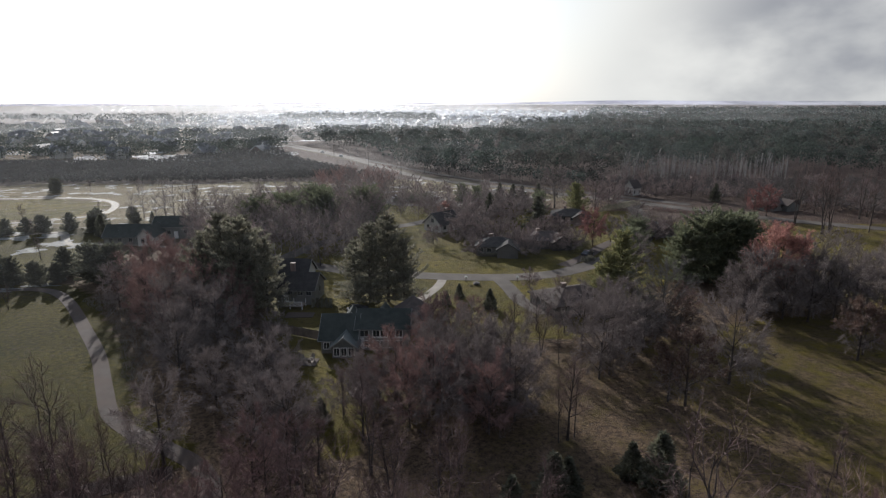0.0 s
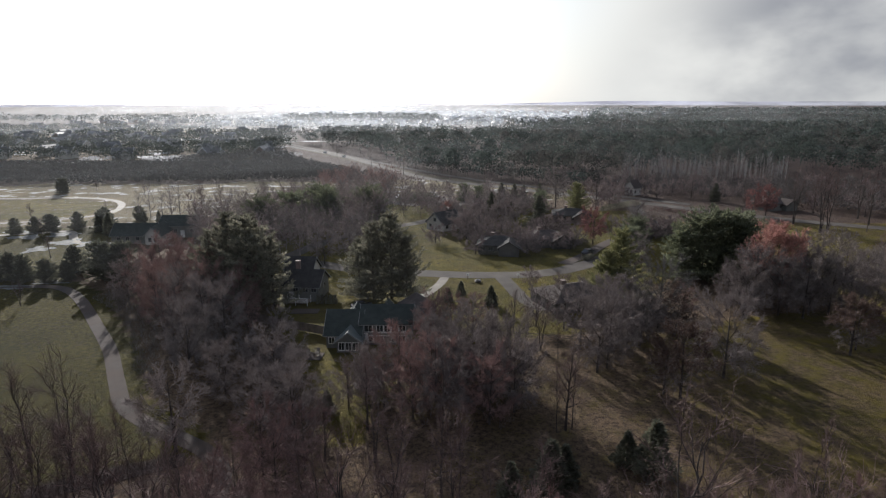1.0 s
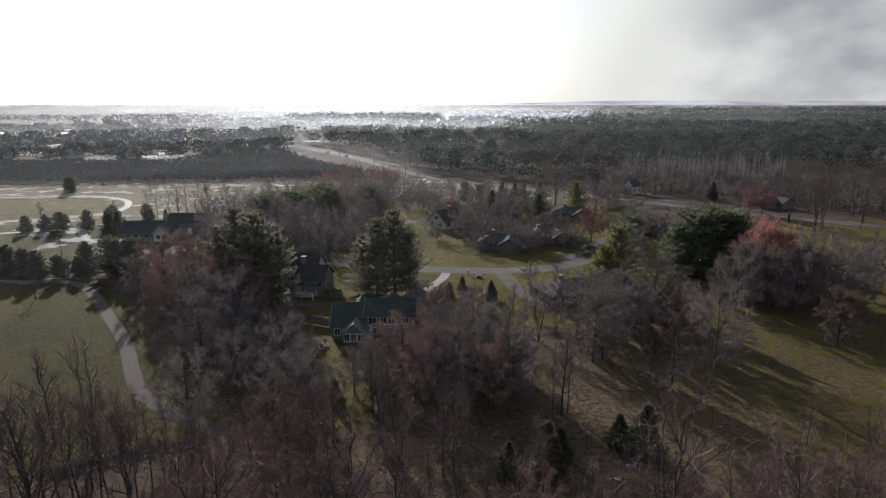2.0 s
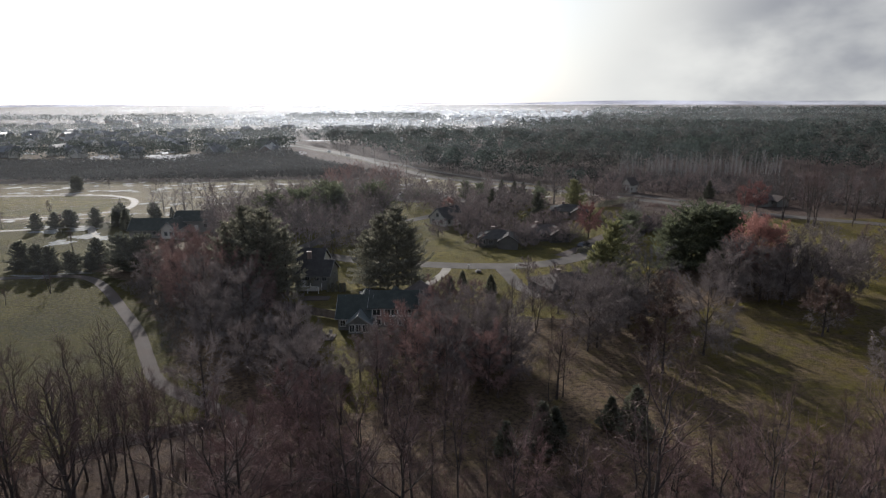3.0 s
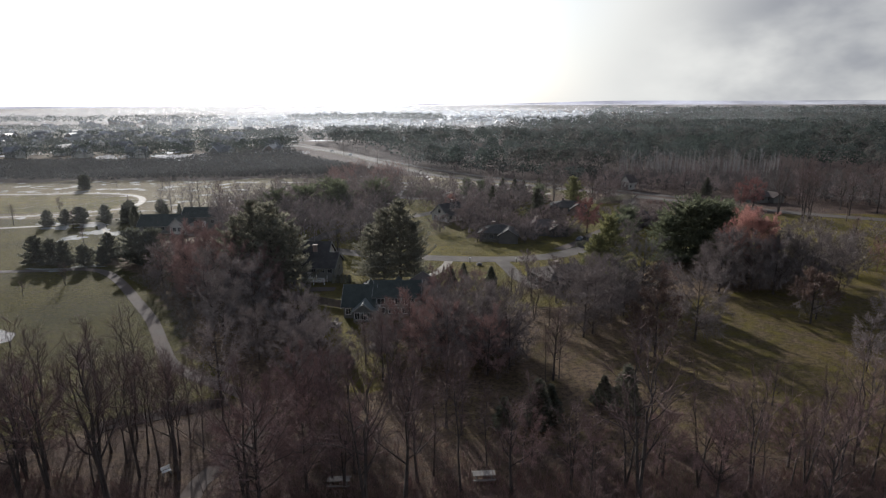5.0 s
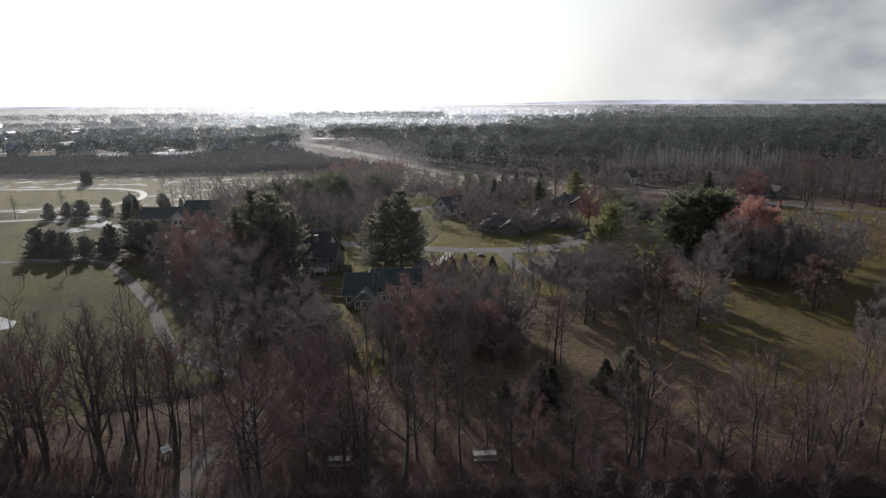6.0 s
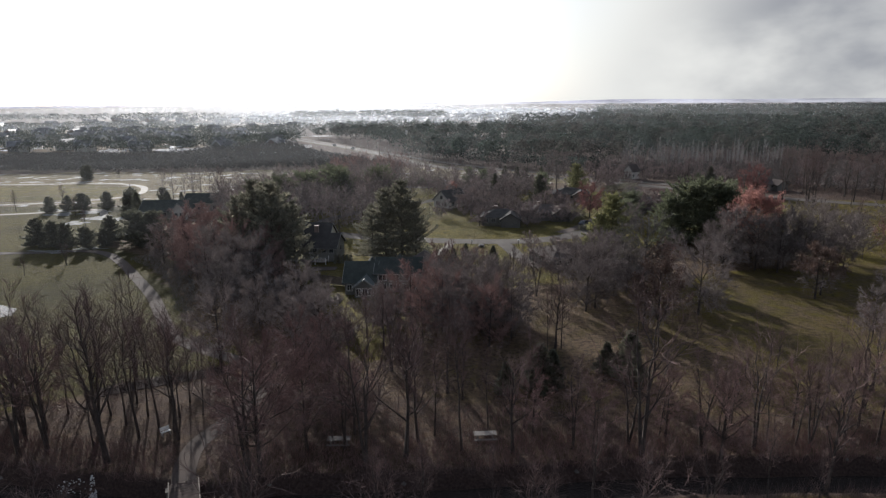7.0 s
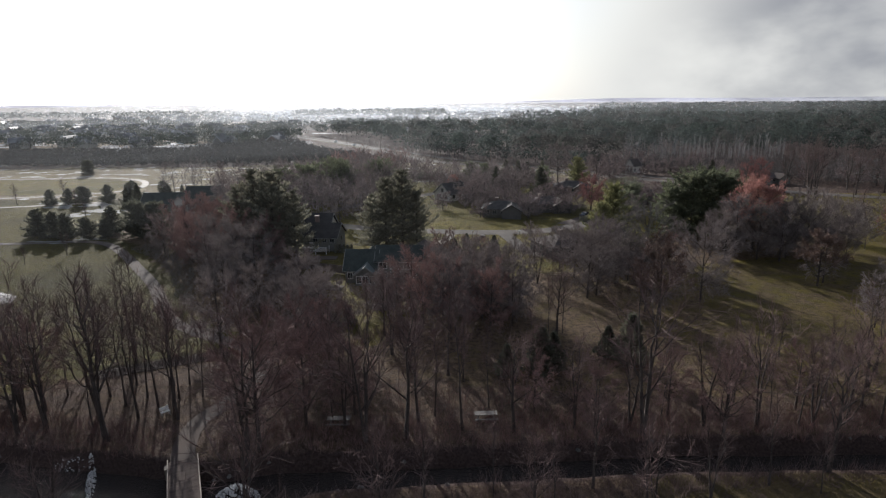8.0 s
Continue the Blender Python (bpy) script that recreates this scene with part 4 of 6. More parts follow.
# left wood
for i, (x, y) in enumerate(scatter(WOOD_LEFT, 4.5, 21)):
    kind = "woodred" if y > 100 and i % 4 else ("wood" if i % 7 else "tall")
    low = x > -41 and y > 76
    plant(kind, x, y, plant_rng.uniform(5.5, 8.0) if low else plant_rng.uniform(9.5, 12.5), "trees of the wood beside the park path")
# middle wood
for i, (x, y) in enumerate(scatter(WOOD_MID, 3.5, 22)):
    plant("wood" if i % 4 else "woodred", x, y, plant_rng.uniform(10.5, 13.3), "trees behind the back gardens")
for k, x, y, h in [("wood", -15.6, 73, 7.6), ("tall", -14, 80, 8), ("wood", -11.5, 81, 8.5), ("wood", -12.8, 76.5, 8), ("wood", -10.5, 72, 9), ("wood", -15, 82, 5.8), ("wood", -14.6, 78, 7.2), ("woodred", -5, 93, 8), ("wood", -9.5, 86, 6.5), ("wood", -4, 90, 9), ("woodred", -5, 93.5, 10), ("wood", 1, 93, 10), ("tall", -12, 67, 11), ("tall", -16, 60, 10), ("thin", -15.5, 72, 9), ("fork", -10, 60, 12), ("tall", -7, 55, 11), ("tall", -2, 54, 12), ("thin", 0, 52.3, 14)]:
    plant(k, x, y, h, "trees behind the back gardens")
# row of slim trees on the back lawn and field trees
G3 = "trees on the back lawns"
for k, x, y, h in [
    ("tall", 8, 94, 9), ("thin", 11, 95, 9), ("thin", 5.5, 97, 8), ("tall", 13.5, 93, 10), ("thin", 16, 90, 8), ("tall", 9.5, 101, 9), ("bare", 14, 104, 9), ("bare", 19, 103, 9.5), ("tall", 13.6, 67.9, 12.8), ("thin", 14.6, 68.6, 11), ("thin", 12.4, 67.2, 10),
    ("wood", 21.3, 84.8, 14.5), ("wood", 23.2, 86.4, 14), ("bare", 21, 97, 11), ("russet", 2, 103, 8), ("russet", -2, 101, 9), ("russet", -5, 97, 9.5), ("bare", 25, 107, 10), ("bare", 31, 104, 11),
]:
    plant(k, x, y, h, G3)
G4 = "trees round the field"
for k, x, y, h in [
    ("wood", 40.3, 83.6, 15.9), ("oak", 31.4, 76.9, 13.4), ("oak", 29.4, 78.0, 9), ("wood", 31, 95.5, 11), ("wood", 26, 99, 11), ("wood", 28, 93, 9), ("oak", 38.5, 100, 9), ("russet", 44.6, 113, 7), ("wood", 29, 106, 11), 
    ("ash", 36.8, 104.2, 14.6), ("ash", 32.6, 101.0, 10.0), ("redmaple", 65.5, 120.5, 17.4), ("bare", 59.0, 114.5, 15.2), ("bare", 66.5, 110, 13.2), ("bare", 72.5, 112, 13.8), ("bare", 55, 110, 12), ("wood", 62.5, 111.5, 14), ("wood", 69.5, 113.5, 14), ("wood", 76, 114, 13.5), ("bare", 79.5, 117, 14), ("wood", 58, 118, 13), ("wood", 71, 118, 14), ("bare", 84, 120, 13), ("wood", 53.5, 114, 10), ("wood", 82, 113, 11), ("wood", 66, 115, 12),
    ("oak", 64.9, 92.7, 12), ("oak", 67.2, 95, 10), ("bare", 103.2, 156.2, 8), ("tall", 104.5, 145.6, 11.5), ("bare", 92, 128, 10),
]:
    plant(k, x, y, h, G4)
for k, x, y, h in [("tall", 42.6, 61.2, 7), ("bare", 62, 72, 7), ("bare", 66, 78, 8), ("tall", 58, 62, 9), ("tall", 52, 56, 10), ("bare", 74, 86, 9), ("bare", 80, 92, 10), ("bare", 86, 100, 11), ("tall", 48, 58, 8), ("thin", 39, 57, 8), ("thin", 35, 54, 8)]:
    plant(k, x, y, h, G4)
# evergreens
G5 = "small evergreens on the lawns"
for k, x, y, h in [("cone", 5.5, 54.2, 4.3), ("cone", 9.8, 55, 6.4), ("cone", 11.6, 56.4, 5), ("cone", 22, 58.6, 6.8), ("cone", 19.5, 60.5, 4.4), ("cone", -3, 117.4, 3.1), ("cone", -0.3, 121.8, 3.2), ("cone", 6, 115.4, 4.2), ("cone", -18.3, 71.5, 3.2)]:
    plant(k, x, y, h, G5, 1.35)
G6 = "evergreens of the park"
for k, x, y, h in [
    ("round", -133.8, 181.6, 6), ("round", -138.5, 181, 5.5), ("round", -128, 186.5, 6), ("round", -121, 190.5, 7), ("round", -118.5, 184, 7), ("cone", -111.9, 177.5, 8), ("round", -116, 203, 5), ("round", -111, 196, 4.5), ("cone", -107, 199, 4.5), ("round", -185, 263, 7),
    ("round", -102.9, 127.9, 7), ("round", -97.8, 128.4, 5.6), ("round", -94, 130, 5), ("round", -95.4, 135.5, 7.5), ("round", -107.5, 130, 7), ("round", -112.5, 131, 7.5), ("round", -86, 131.5, 9.5), ("round", -82, 132.5, 9), ("round", -143, 178, 5.5),
]:
    plant(k, x, y, h * 0.88, G6, plant_rng.uniform(0.95, 1.25))
G7 = "large pines between the houses"
for k, x, y, h, w in [
    ("pine", -43.7, 113, 18.5, 1.0), ("pine", -49, 117, 18.5, 0.95), ("pine", -39.0, 113.5, 14.5, 0.85), ("pine", -54.5, 120, 14.5, 0.9), ("pine", -46, 121, 17.5, 1.0), ("pine", -15.2, 119.2, 18.2, 0.95), ("pine", -11.8, 118, 13.5, 0.75), ("pine", -22.4, 120.8, 12.5, 0.8), ("pine", -19.0, 118.6, 16.4, 0.8),
    ("broadpine", 52.0, 135, 12.0, 0.9), ("broadpine", 56.8, 136, 15.0, 1.0), ("broadpine", 62.2, 137, 15.0, 1.0), ("broadpine", 66.5, 138, 13.2, 0.95), ("brightpine", 33.6, 121, 14.3, 0.95), ("brightpine", 30.4, 118.5, 10.5, 0.9),
    ("spruce", 24.6, 190, 10.9, 1.2), ("spruce", 10, 210, 9, 1.0), ("spruce", 20, 232, 9, 1.0), ("spruce", 15, 235, 9, 1.0), ("broadpine", 6, 238, 7, 0.9), ("broadpine", 0, 245, 7, 0.9), ("broadpine", 30, 226, 7, 0.9),
]:
    plant(k, x, y, h, G7, w)
for x, y, h in [(-64, 180, 11), (-55, 184, 12), (-45, 190, 12.5), (-33, 198, 12), (-50, 200, 12), (46, 160, 7), (50, 168, 8)]:
    plant("broadpine", x, y, h, G7, 1.15)
# street and garden trees
G8 = "garden trees along the street"
for k, x, y, h in [
    ("orn", 15.6, 130.2, 4.6), ("orn", 22.5, 127.5, 4.2), ("orn", -8.3, 170.5, 6.3), ("crimson", 38.2, 170, 12.4), ("brightpine", 40.8, 212.3, 11.7), ("bare", 36.3, 231.6, 18.3), ("orn", 51.5, 228.5, 12.5), ("orn", 58, 234, 11), ("bare", 44.5, 174.5, 8.6), ("orn", 66, 262, 9.5), ("orn", 84, 276, 10), ("orn", 72, 258.5, 4.5), ("orn", 78, 256, 4), ("orn", 70, 266, 6), ("orn", 99, 258, 11), ("orn", 92, 262, 8), ("orn", 84, 258, 7), ("spruce", 105, 248, 7.5), ("spruce", 24, 236, 8), ("spruce", 30.5, 237, 8.5), ("bare", 60, 202, 9), ("orn", 24, 228, 9), ("orn", 28, 210, 7.5), ("orn", 17, 164, 7), ("orn", 7, 172, 8), ("orn", 1, 176, 9),
    ("bare", 5, 181, 10), ("bare", -1, 184, 11), ("bare", -30, 150, 11), ("bare", -36, 146, 10), ("bare", -26, 158, 10), ("redmaple", -6, 206, 7), ("bare", 46, 150, 9), ("bare", 42, 140, 9), ("orn", 30, 166, 6),
]:
    plant(k, x, y, h, G8)
def mid_tree(V, F, x, y, h, rng, slim=1.0, twigs=400, wide=0.04):
    """A leafless tree at middle distance, with trunk, limbs and twigs."""
    tube(V, F, [Vector((x, y, -0.3)), Vector((x + rng.uniform(-0.3, 0.3), y, h * 0.4)), Vector((x + rng.uniform(-0.5, 0.5), y, h * 0.8))], [0.012 * h, 0.008 * h, 0.02], 5)
    for k in range(10):
        f = 0.14 + 0.66 * k / 9
        d = turn_out(k * 2.4 + rng.uniform(-0.4, 0.4), rng.uniform(0.35, 0.8) + 0.5 * f)
        p = Vector((x, y, h * f))
        v = d * h * 0.48 * slim * (1.15 - 0.6 * f) * rng.uniform(0.8, 1.2)
        spike(V, F, p, v, 0.007 * h)
        for _ in range(twigs // 20):
            t = rng.uniform(0.25, 1.0)
            leaf(V, F, p + v * t, (d * 0.7 + rand_dir(rng) + UP * 0.3).normalized() * h * rng.uniform(0.07, 0.18), wide, rng)
    c = Vector((x, y, h * 0.56))
    for _ in range(twigs // 2):
        u = rand_dir(rng)
        s = Vector((u.x * h * 0.36 * slim, u.y * h * 0.36 * slim, u.z * h * 0.43)) * (1 + 0.18 * math.sin(u.x * 5 + x) * math.sin(u.z * 6 + y))
        p = c + s * rng.uniform(0.3, 0.85)
        leaf(V, F, p, s * rng.uniform(0.12, 0.3) + (rand_dir(rng) + UP * 0.4) * h * 0.05, wide, rng)


def grove(name, mats, spots, lo, hi, seed, label, slim=1.0, shares=(1,), twigs=400, wide=0.08):
    """Joined groves of leafless trees, one object for each twig colour."""
    rng = random.Random(seed)
    made = [([], []) for _ in mats]
    for i, (x, y) in enumerate(spots):
        V, F = made[shares[i % len(shares)] - 1]
        mid_tree(V, F, x, y, rng.uniform(lo, hi), rng, slim, twigs, wide)
    for (V, F), mat, lab in zip(made, mats, label):
        tagged(solid(name, V, F, mat), lab, "trees", kind="stuff")


GREY_TWIG = surface("twigs_cool_grey", (0.07, 0.064, 0.061), (0.15, 0.135, 0.128), 0.3, 2, 0.95, 0, vary=0.2, glow_through=0.15)
MIX = ("leafless grey-brown garden trees", "leafless pinkish-grey garden trees")
for x, y, h in [(17.5, 157, 6), (30.5, 163, 6), (3.5, 157.5, 5.5), (15, 164.5, 7.5), (18.5, 163.5, 6.5), (20, 161, 6), (5, 166.5, 7), (11, 168, 8), (27, 163.5, 5.5), (33, 168, 6), (25, 176, 8), (30, 179, 8), (2, 196, 8), (8, 200, 8), (14, 197, 8), (-4, 203, 8), (18, 208, 8), (4, 212, 8), (-10, 212, 8), (12, 228, 8), (27, 219, 7), (54, 178, 7), (58, 178, 8), (62, 179, 7), (66, 182, 8), (51, 182, 7)]:
    plant("orn", x, y, h, G8, 1.1)
for x, y in scatter([(-1, 168), (14, 169), (30, 176), (34, 182), (18, 190), (-2, 188)], 5.6, 29):
    plant("orn", x, y, plant_rng.uniform(4.0, 7.0), G8)
grove("garden_trees", (TWIG, TWIG_PINK), scatter([(-45, 215), (-14, 205), (0, 180), (14, 180), (20, 200), (24, 222), (10, 262), (-45, 270)], 6.2, 23), 5, 9, 601, MIX, 1.1, (1, 2, 1))
grove("garden_trees", (TWIG, TWIG_PINK), scatter([(-84, 172), (-66, 146), (-30, 158), (-26, 215), (-50, 235), (-74, 210)], 4.6, 24), 8.5, 13, 602, MIX, 1.0, (1, 1, 2))
grove("meadow_trees", (TWIG, TWIG_WARM), scatter([(-116, 196), (-80, 194), (-60, 216), (-66, 226), (-114, 208)], 5.0, 25), 10, 14.5, 603, ("tall dark bare trees at the meadow's edge", "red-brown bare trees at the meadow's edge"), 0.5, (1, 1, 1, 2), 240, 0.045)
grove("meadow_trees", (TWIG, TWIG_RED), scatter([(-66, 258), (-34, 246), (-30, 268), (-34, 294), (-50, 302), (-70, 290)], 5.0, 28), 7, 11, 604, ("dark bare trees beyond the side street", "red-brown bare trees beyond the side street"), 1.0, (1, 2, 2), 300)
for x, y, h in [(-146, 262, 7), (-172, 268, 6), (-120, 262, 7), (-140, 222, 4), (-150, 195, 8), (-130, 172, 7), (-112, 150, 7), (-95, 150, 6), (-155, 178, 8), (-92, 112, 6), (-96, 104, 4.5)]:
    plant("tall", x, y, h, "young trees in the park")
ROADSIDE = ("leafless grey trees beside the wide road", "leafless red-brown trees beside the wide road")
grove("roadside_trees", (TWIG, TWIG_RED), scatter([(84, 126), (105, 112), (170, 130), (230, 150), (170, 172), (138, 178), (118, 160), (104, 168), (92, 172), (78, 150)], 8, 26), 5, 9, 605, ROADSIDE, 1.25, (1, 1, 2, 1, 1), 400, 0.09)
grove("roadside_trees", (GREY_TWIG, TWIG_PINK), scatter([(62, 290), (92, 270), (118, 244), (150, 216), (210, 192), (330, 145), (380, 240), (200, 300), (92, 308), (60, 298)], 6.2, 27), 4.2, 7.5, 606, ("leafless grey trees at the forest edge", "leafless pinkish-grey trees at the forest edge"), 1.2, (1, 1, 2, 1, 1, 2), 300, 0.12)
for k, x, y, h in [("fork", 99.9, 210.9, 10.7), ("fork", 112.7, 201.5, 18.7), ("fork", 114, 187.5, 21), ("fork", 117, 189, 19.5), ("fork", 124, 205, 20), ("crimson", 110.5, 216, 13), ("crimson", 107, 219, 10.5), ("tall", 150, 205, 18), ("fork", 165, 200, 18), ("fork", 141, 212, 18), ("tall", 172, 214, 18), ("fork", 158, 222, 16), ("tall", 185, 206, 17), ("tall", 131, 222, 15), ("fork", 137, 200, 17), ("bare", 146, 216, 13), ("bare", 156, 208, 14), ("bare", 167, 216, 14)]:
    plant(k, x, y, h, "tall trees beside the wide road")


# ---- far woods ----
def far_tree(V, F, x, y, h, r, n, rng, size=0.9, stem=0.12, sway=0.6):
    """A leafless far tree: a trunk and a rounded crown of short twigs, lumpy in outline."""
    spike(V, F, Vector((x, y, -0.2)), UP * h * 0.85, stem)
    zc, rz = h * 0.58, h * 0.42
    a0, a1 = rng.uniform(0, 6.283), rng.uniform(0, 6.283)
    for _ in range(n):
        u = rand_dir(rng)
        if u.z < -0.55:
            u.z = -u.z
        a = math.atan2(u.y, u.x)
        k = (1 + 0.16 * math.sin(3 * a + a0) + 0.12 * math.sin(4 * u.z + a1)) * rng.uniform(0.8, 1.0)
        p = Vector((x + u.x * r * k, y + u.y * r * k, zc + u.z * rz * k))
        nrm = (u + rand_dir(rng) * sway).normalized()
        d = nrm.orthogonal().normalized()
        d = (d * math.cos(a * 7) + nrm.cross(d) * math.sin(a * 7)) * size * rng.uniform(0.5, 1.2)
        w = nrm.cross(d) * rng.uniform(0.35, 0.6)
        b = len(V)
        V += [p - w - d * 0.4, p + w - d * 0.4, p + d * 0.6]
        F.append((b, b + 1, b + 2))


def woods(name, polys, mats, labels, seed, sway=0.6):
    """polys: (outline, spacing, lowest, highest, twigs, twig length); one object for each colour."""
    rng = random.Random(seed)
    made = [([], []) for _ in mats]
    for poly, gap, lo, hi, n, size in polys:
        for x, y in scatter(poly, gap, seed + int(gap)):
            swell = 0.5 + 0.3 * math.sin(x * 0.021 + 1.3) * math.sin(y * 0.027 + x * 0.006) + 0.2 * math.sin(x * 0.083 + y * 0.031)
            h = lo + (hi - lo) * (0.62 * swell + 0.38 * rng.random())
            if rng.random() < 0.07:
                h *= 1.22
            V, F = made[min(len(mats) - 1, int(rng.random() ** 1.7 * len(mats)))]
            far_tree(V, F, x, y, h, gap * rng.uniform(0.42, 0.8), n, rng, size, 0.12 if gap > 4 else 0.03, sway)
    for (V, F), mat, lab in zip(made, mats, labels):
        tagged(solid(name, V, F, mat), lab, "woods", kind="stuff")


FOREST = surface("forest_twigs", (0.0145, 0.0195, 0.018), (0.068, 0.082, 0.076), 0.05, 0.12, 0.95, 0, vary=0.1, third=(0.03, 0.044, 0.034), third_at=0.58, glow_through=0.5)
FOREST_WARM = surface("forest_twigs_warm", (0.024, 0.023, 0.021), (0.088, 0.084, 0.077), 0.05, 0.12, 0.95, 0, vary=0.1, glow_through=0.5)
FOREST_DEEP = surface("forest_evergreens", (0.012, 0.017, 0.014), (0.05, 0.062, 0.05), 0.05, 0.12, 0.95, 0, vary=0.1, glow_through=0.3)
woods("forest", [
    ([(-22, 338), (60, 302), (90, 333), (190, 331), (380, 248), (520, 330), (520, 400), (-44, 384)], 11.0, 9, 20, 340, 1.05),
    ([(-40, 384), (520, 400), (560, 620), (-120, 640), (-165, 585), (-108, 502), (-64, 428)], 12.5, 9, 21, 175, 1.4),
    ([(10, 640), (560, 620), (900, 700), (1000, 1150), (260, 1150), (215, 1050), (105, 830), (50, 710)], 13, 12, 22, 50, 2.2),
    ([(560, 330), (1000, 420), (1300, 1000), (900, 1000), (560, 620)], 13, 11, 21, 44, 2.2),
    ([(240, 1250), (2200, 1000), (2400, 1900), (420, 1900)], 34, 14, 24, 40, 4.5),
    ([(-12, 334), (26, 304), (60, 279), (68, 292), (40, 312), (-6, 348), (-32, 388), (-42, 382), (-26, 356)], 5.2, 5, 9.5, 90, 0.9),
], (FOREST, FOREST_DEEP, FOREST_WARM), ("grey-green leafless forest", "dark evergreens in the forest", "brown leafless forest trees"), 301)


def poplars():
    rng = random.Random(305)
    V, F = [], []
    for x, y in scatter([(84, 310), (162, 306), (172, 318), (164, 328), (86, 330)], 2.3, 305):
        if math.sin(x * 0.31) + math.sin(x * 0.13 + y * 0.4) < -0.5:
            continue
        h = rng.uniform(6.5, 16.5)
        spike(V, F, Vector((x, y, -0.2)), Vector((rng.uniform(-0.8, 0.8), 0, h)), 0.09)
        for _ in range(26):
            f = rng.uniform(0.15, 0.85)
            d = turn_out(rng.uniform(0, 6.283), rng.uniform(0.85, 1.35))
            spike(V, F, Vector((x, y, h * f)), d * h * rng.uniform(0.1, 0.24), 0.065)
    tagged(solid("poplar_row", V, F, TWIG_PALE), "pale upright leafless poplars at the forest edge", "trees", kind="stuff")


poplars()
ROAD_TWIG = surface("twigs_roadside_grey", (0.058, 0.053, 0.05), (0.125, 0.113, 0.107), 0.1, 0.6, 0.95, 0, vary=0.2, glow_through=0.2)
woods("roadside_scrub", [([(58, 292), (92, 272), (118, 246), (140, 226), (210, 196), (330, 156), (380, 240), (196, 302), (92, 308), (60, 300)], 3.4, 1.8, 4.8, 34, 0.8)], (ROAD_TWIG,), ("low leafless scrub between the wide road and the forest",), 309)
SCRUB = surface("scrub_twigs", (0.029, 0.03, 0.03), (0.05, 0.05, 0.049), 0.03, 0.3, 0.95, 0, vary=0.12, glow_through=0.5)
woods("scrub_belt", [([(-330, 278), (-145, 296), (-66, 310), (-54, 328), (-112, 402), (-195, 388), (-330, 374)], 2.4, 2.8, 4.6, 36, 0.8), ([(-112, 402), (-146, 462), (-172, 478), (-190, 436), (-196, 392)], 3.4, 3, 6, 36, 1.0)], (SCRUB,), ("dark brown belt of dense leafless scrub",), 306)
woods("suburb_trees", [
    ([(-640, 400), (-195, 412), (-150, 480), (-170, 520), (-640, 500)], 14, 5, 10.5, 120, 1.2),
    ([(-900, 500), (-170, 520), (-260, 700), (-420, 900), (-1100, 900)], 19, 5, 9, 50, 2.2),
    ([(-165, 500), (-146, 500), (-205, 680), (-270, 690)], 10, 8, 13, 40, 1.8),
    ([(-330, 1080), (-50, 1080), (-50, 1180), (-340, 1180)], 16, 13, 20, 60, 2.8),
    ([(-1200, 1000), (-480, 1080), (-480, 1160), (-1200, 1150)], 20, 12, 19, 40, 3.0),
    ([(-420, 900), (-130, 660), (-20, 760), (60, 1000), (200, 1400), (-600, 1500)], 40, 7, 12, 36, 2.6),
], (FOREST_DEEP,), ("dark leafless trees among far houses",), 307)
woods("suburb_evergreens", [([(-640, 398), (-195, 410), (-160, 440), (-170, 520), (-640, 600)], 22, 6, 12, 160, 1.2)], (FOREST_DEEP,), ("dark evergreens among the far gardens",), 311)
FROST_TWIG = surface("frosted_twigs", (0.3, 0.3, 0.31), (0.62, 0.62, 0.64), 0.4, 3, 0.9, 0, vary=0.3, glow_through=0.5)
woods("frosted_bushes", [([(-222, 398), (-180, 408), (-186, 428), (-226, 424)], 8, 1.5, 4.0, 90, 0.9), ([(-262, 392), (-246, 394), (-248, 412), (-266, 410)], 7, 3, 5, 90, 0.9), ([(-158, 424), (-120, 430), (-128, 446), (-160, 446)], 9, 1.5, 4, 80, 0.9)], (FROST_TWIG,), ("white frosted bushes at the edge of the far gardens",), 315)

# ---- brush ----
MULCH = surface("dark_mulch", (0.02, 0.014, 0.013), (0.055, 0.036, 0.031), 3, 14, 0.95, 0.6, vary=0)


def brush(name, poly, gap, lo, hi, mat, label, seed, n=16):
    rng = random.Random(seed)
    V, F = [], []
    for x, y in scatter(poly, gap, seed):
        if creek_off(x, y) < creek_half(x) + 0.3 and y < 70 or 32 < y < 52 and abs(x + 27.6) < 2.2:
            continue
        h = rng.uniform(lo, hi)
        z = ground_height(x, y)
        for _ in range(n):
            d = (turn_out(rng.uniform(0, 6.283), rng.uniform(0.7, 1.45)) + rand_dir(rng) * 0.2).normalized()
            p = Vector((x + rng.uniform(-0.5, 0.5), y + rng.uniform(-0.5, 0.5), z - 0.05))
            spike(V, F, p, d * h * rng.uniform(0.5, 1), 0.018)
    tagged(solid(name, V, F, mat), label, "brush", kind="stuff")


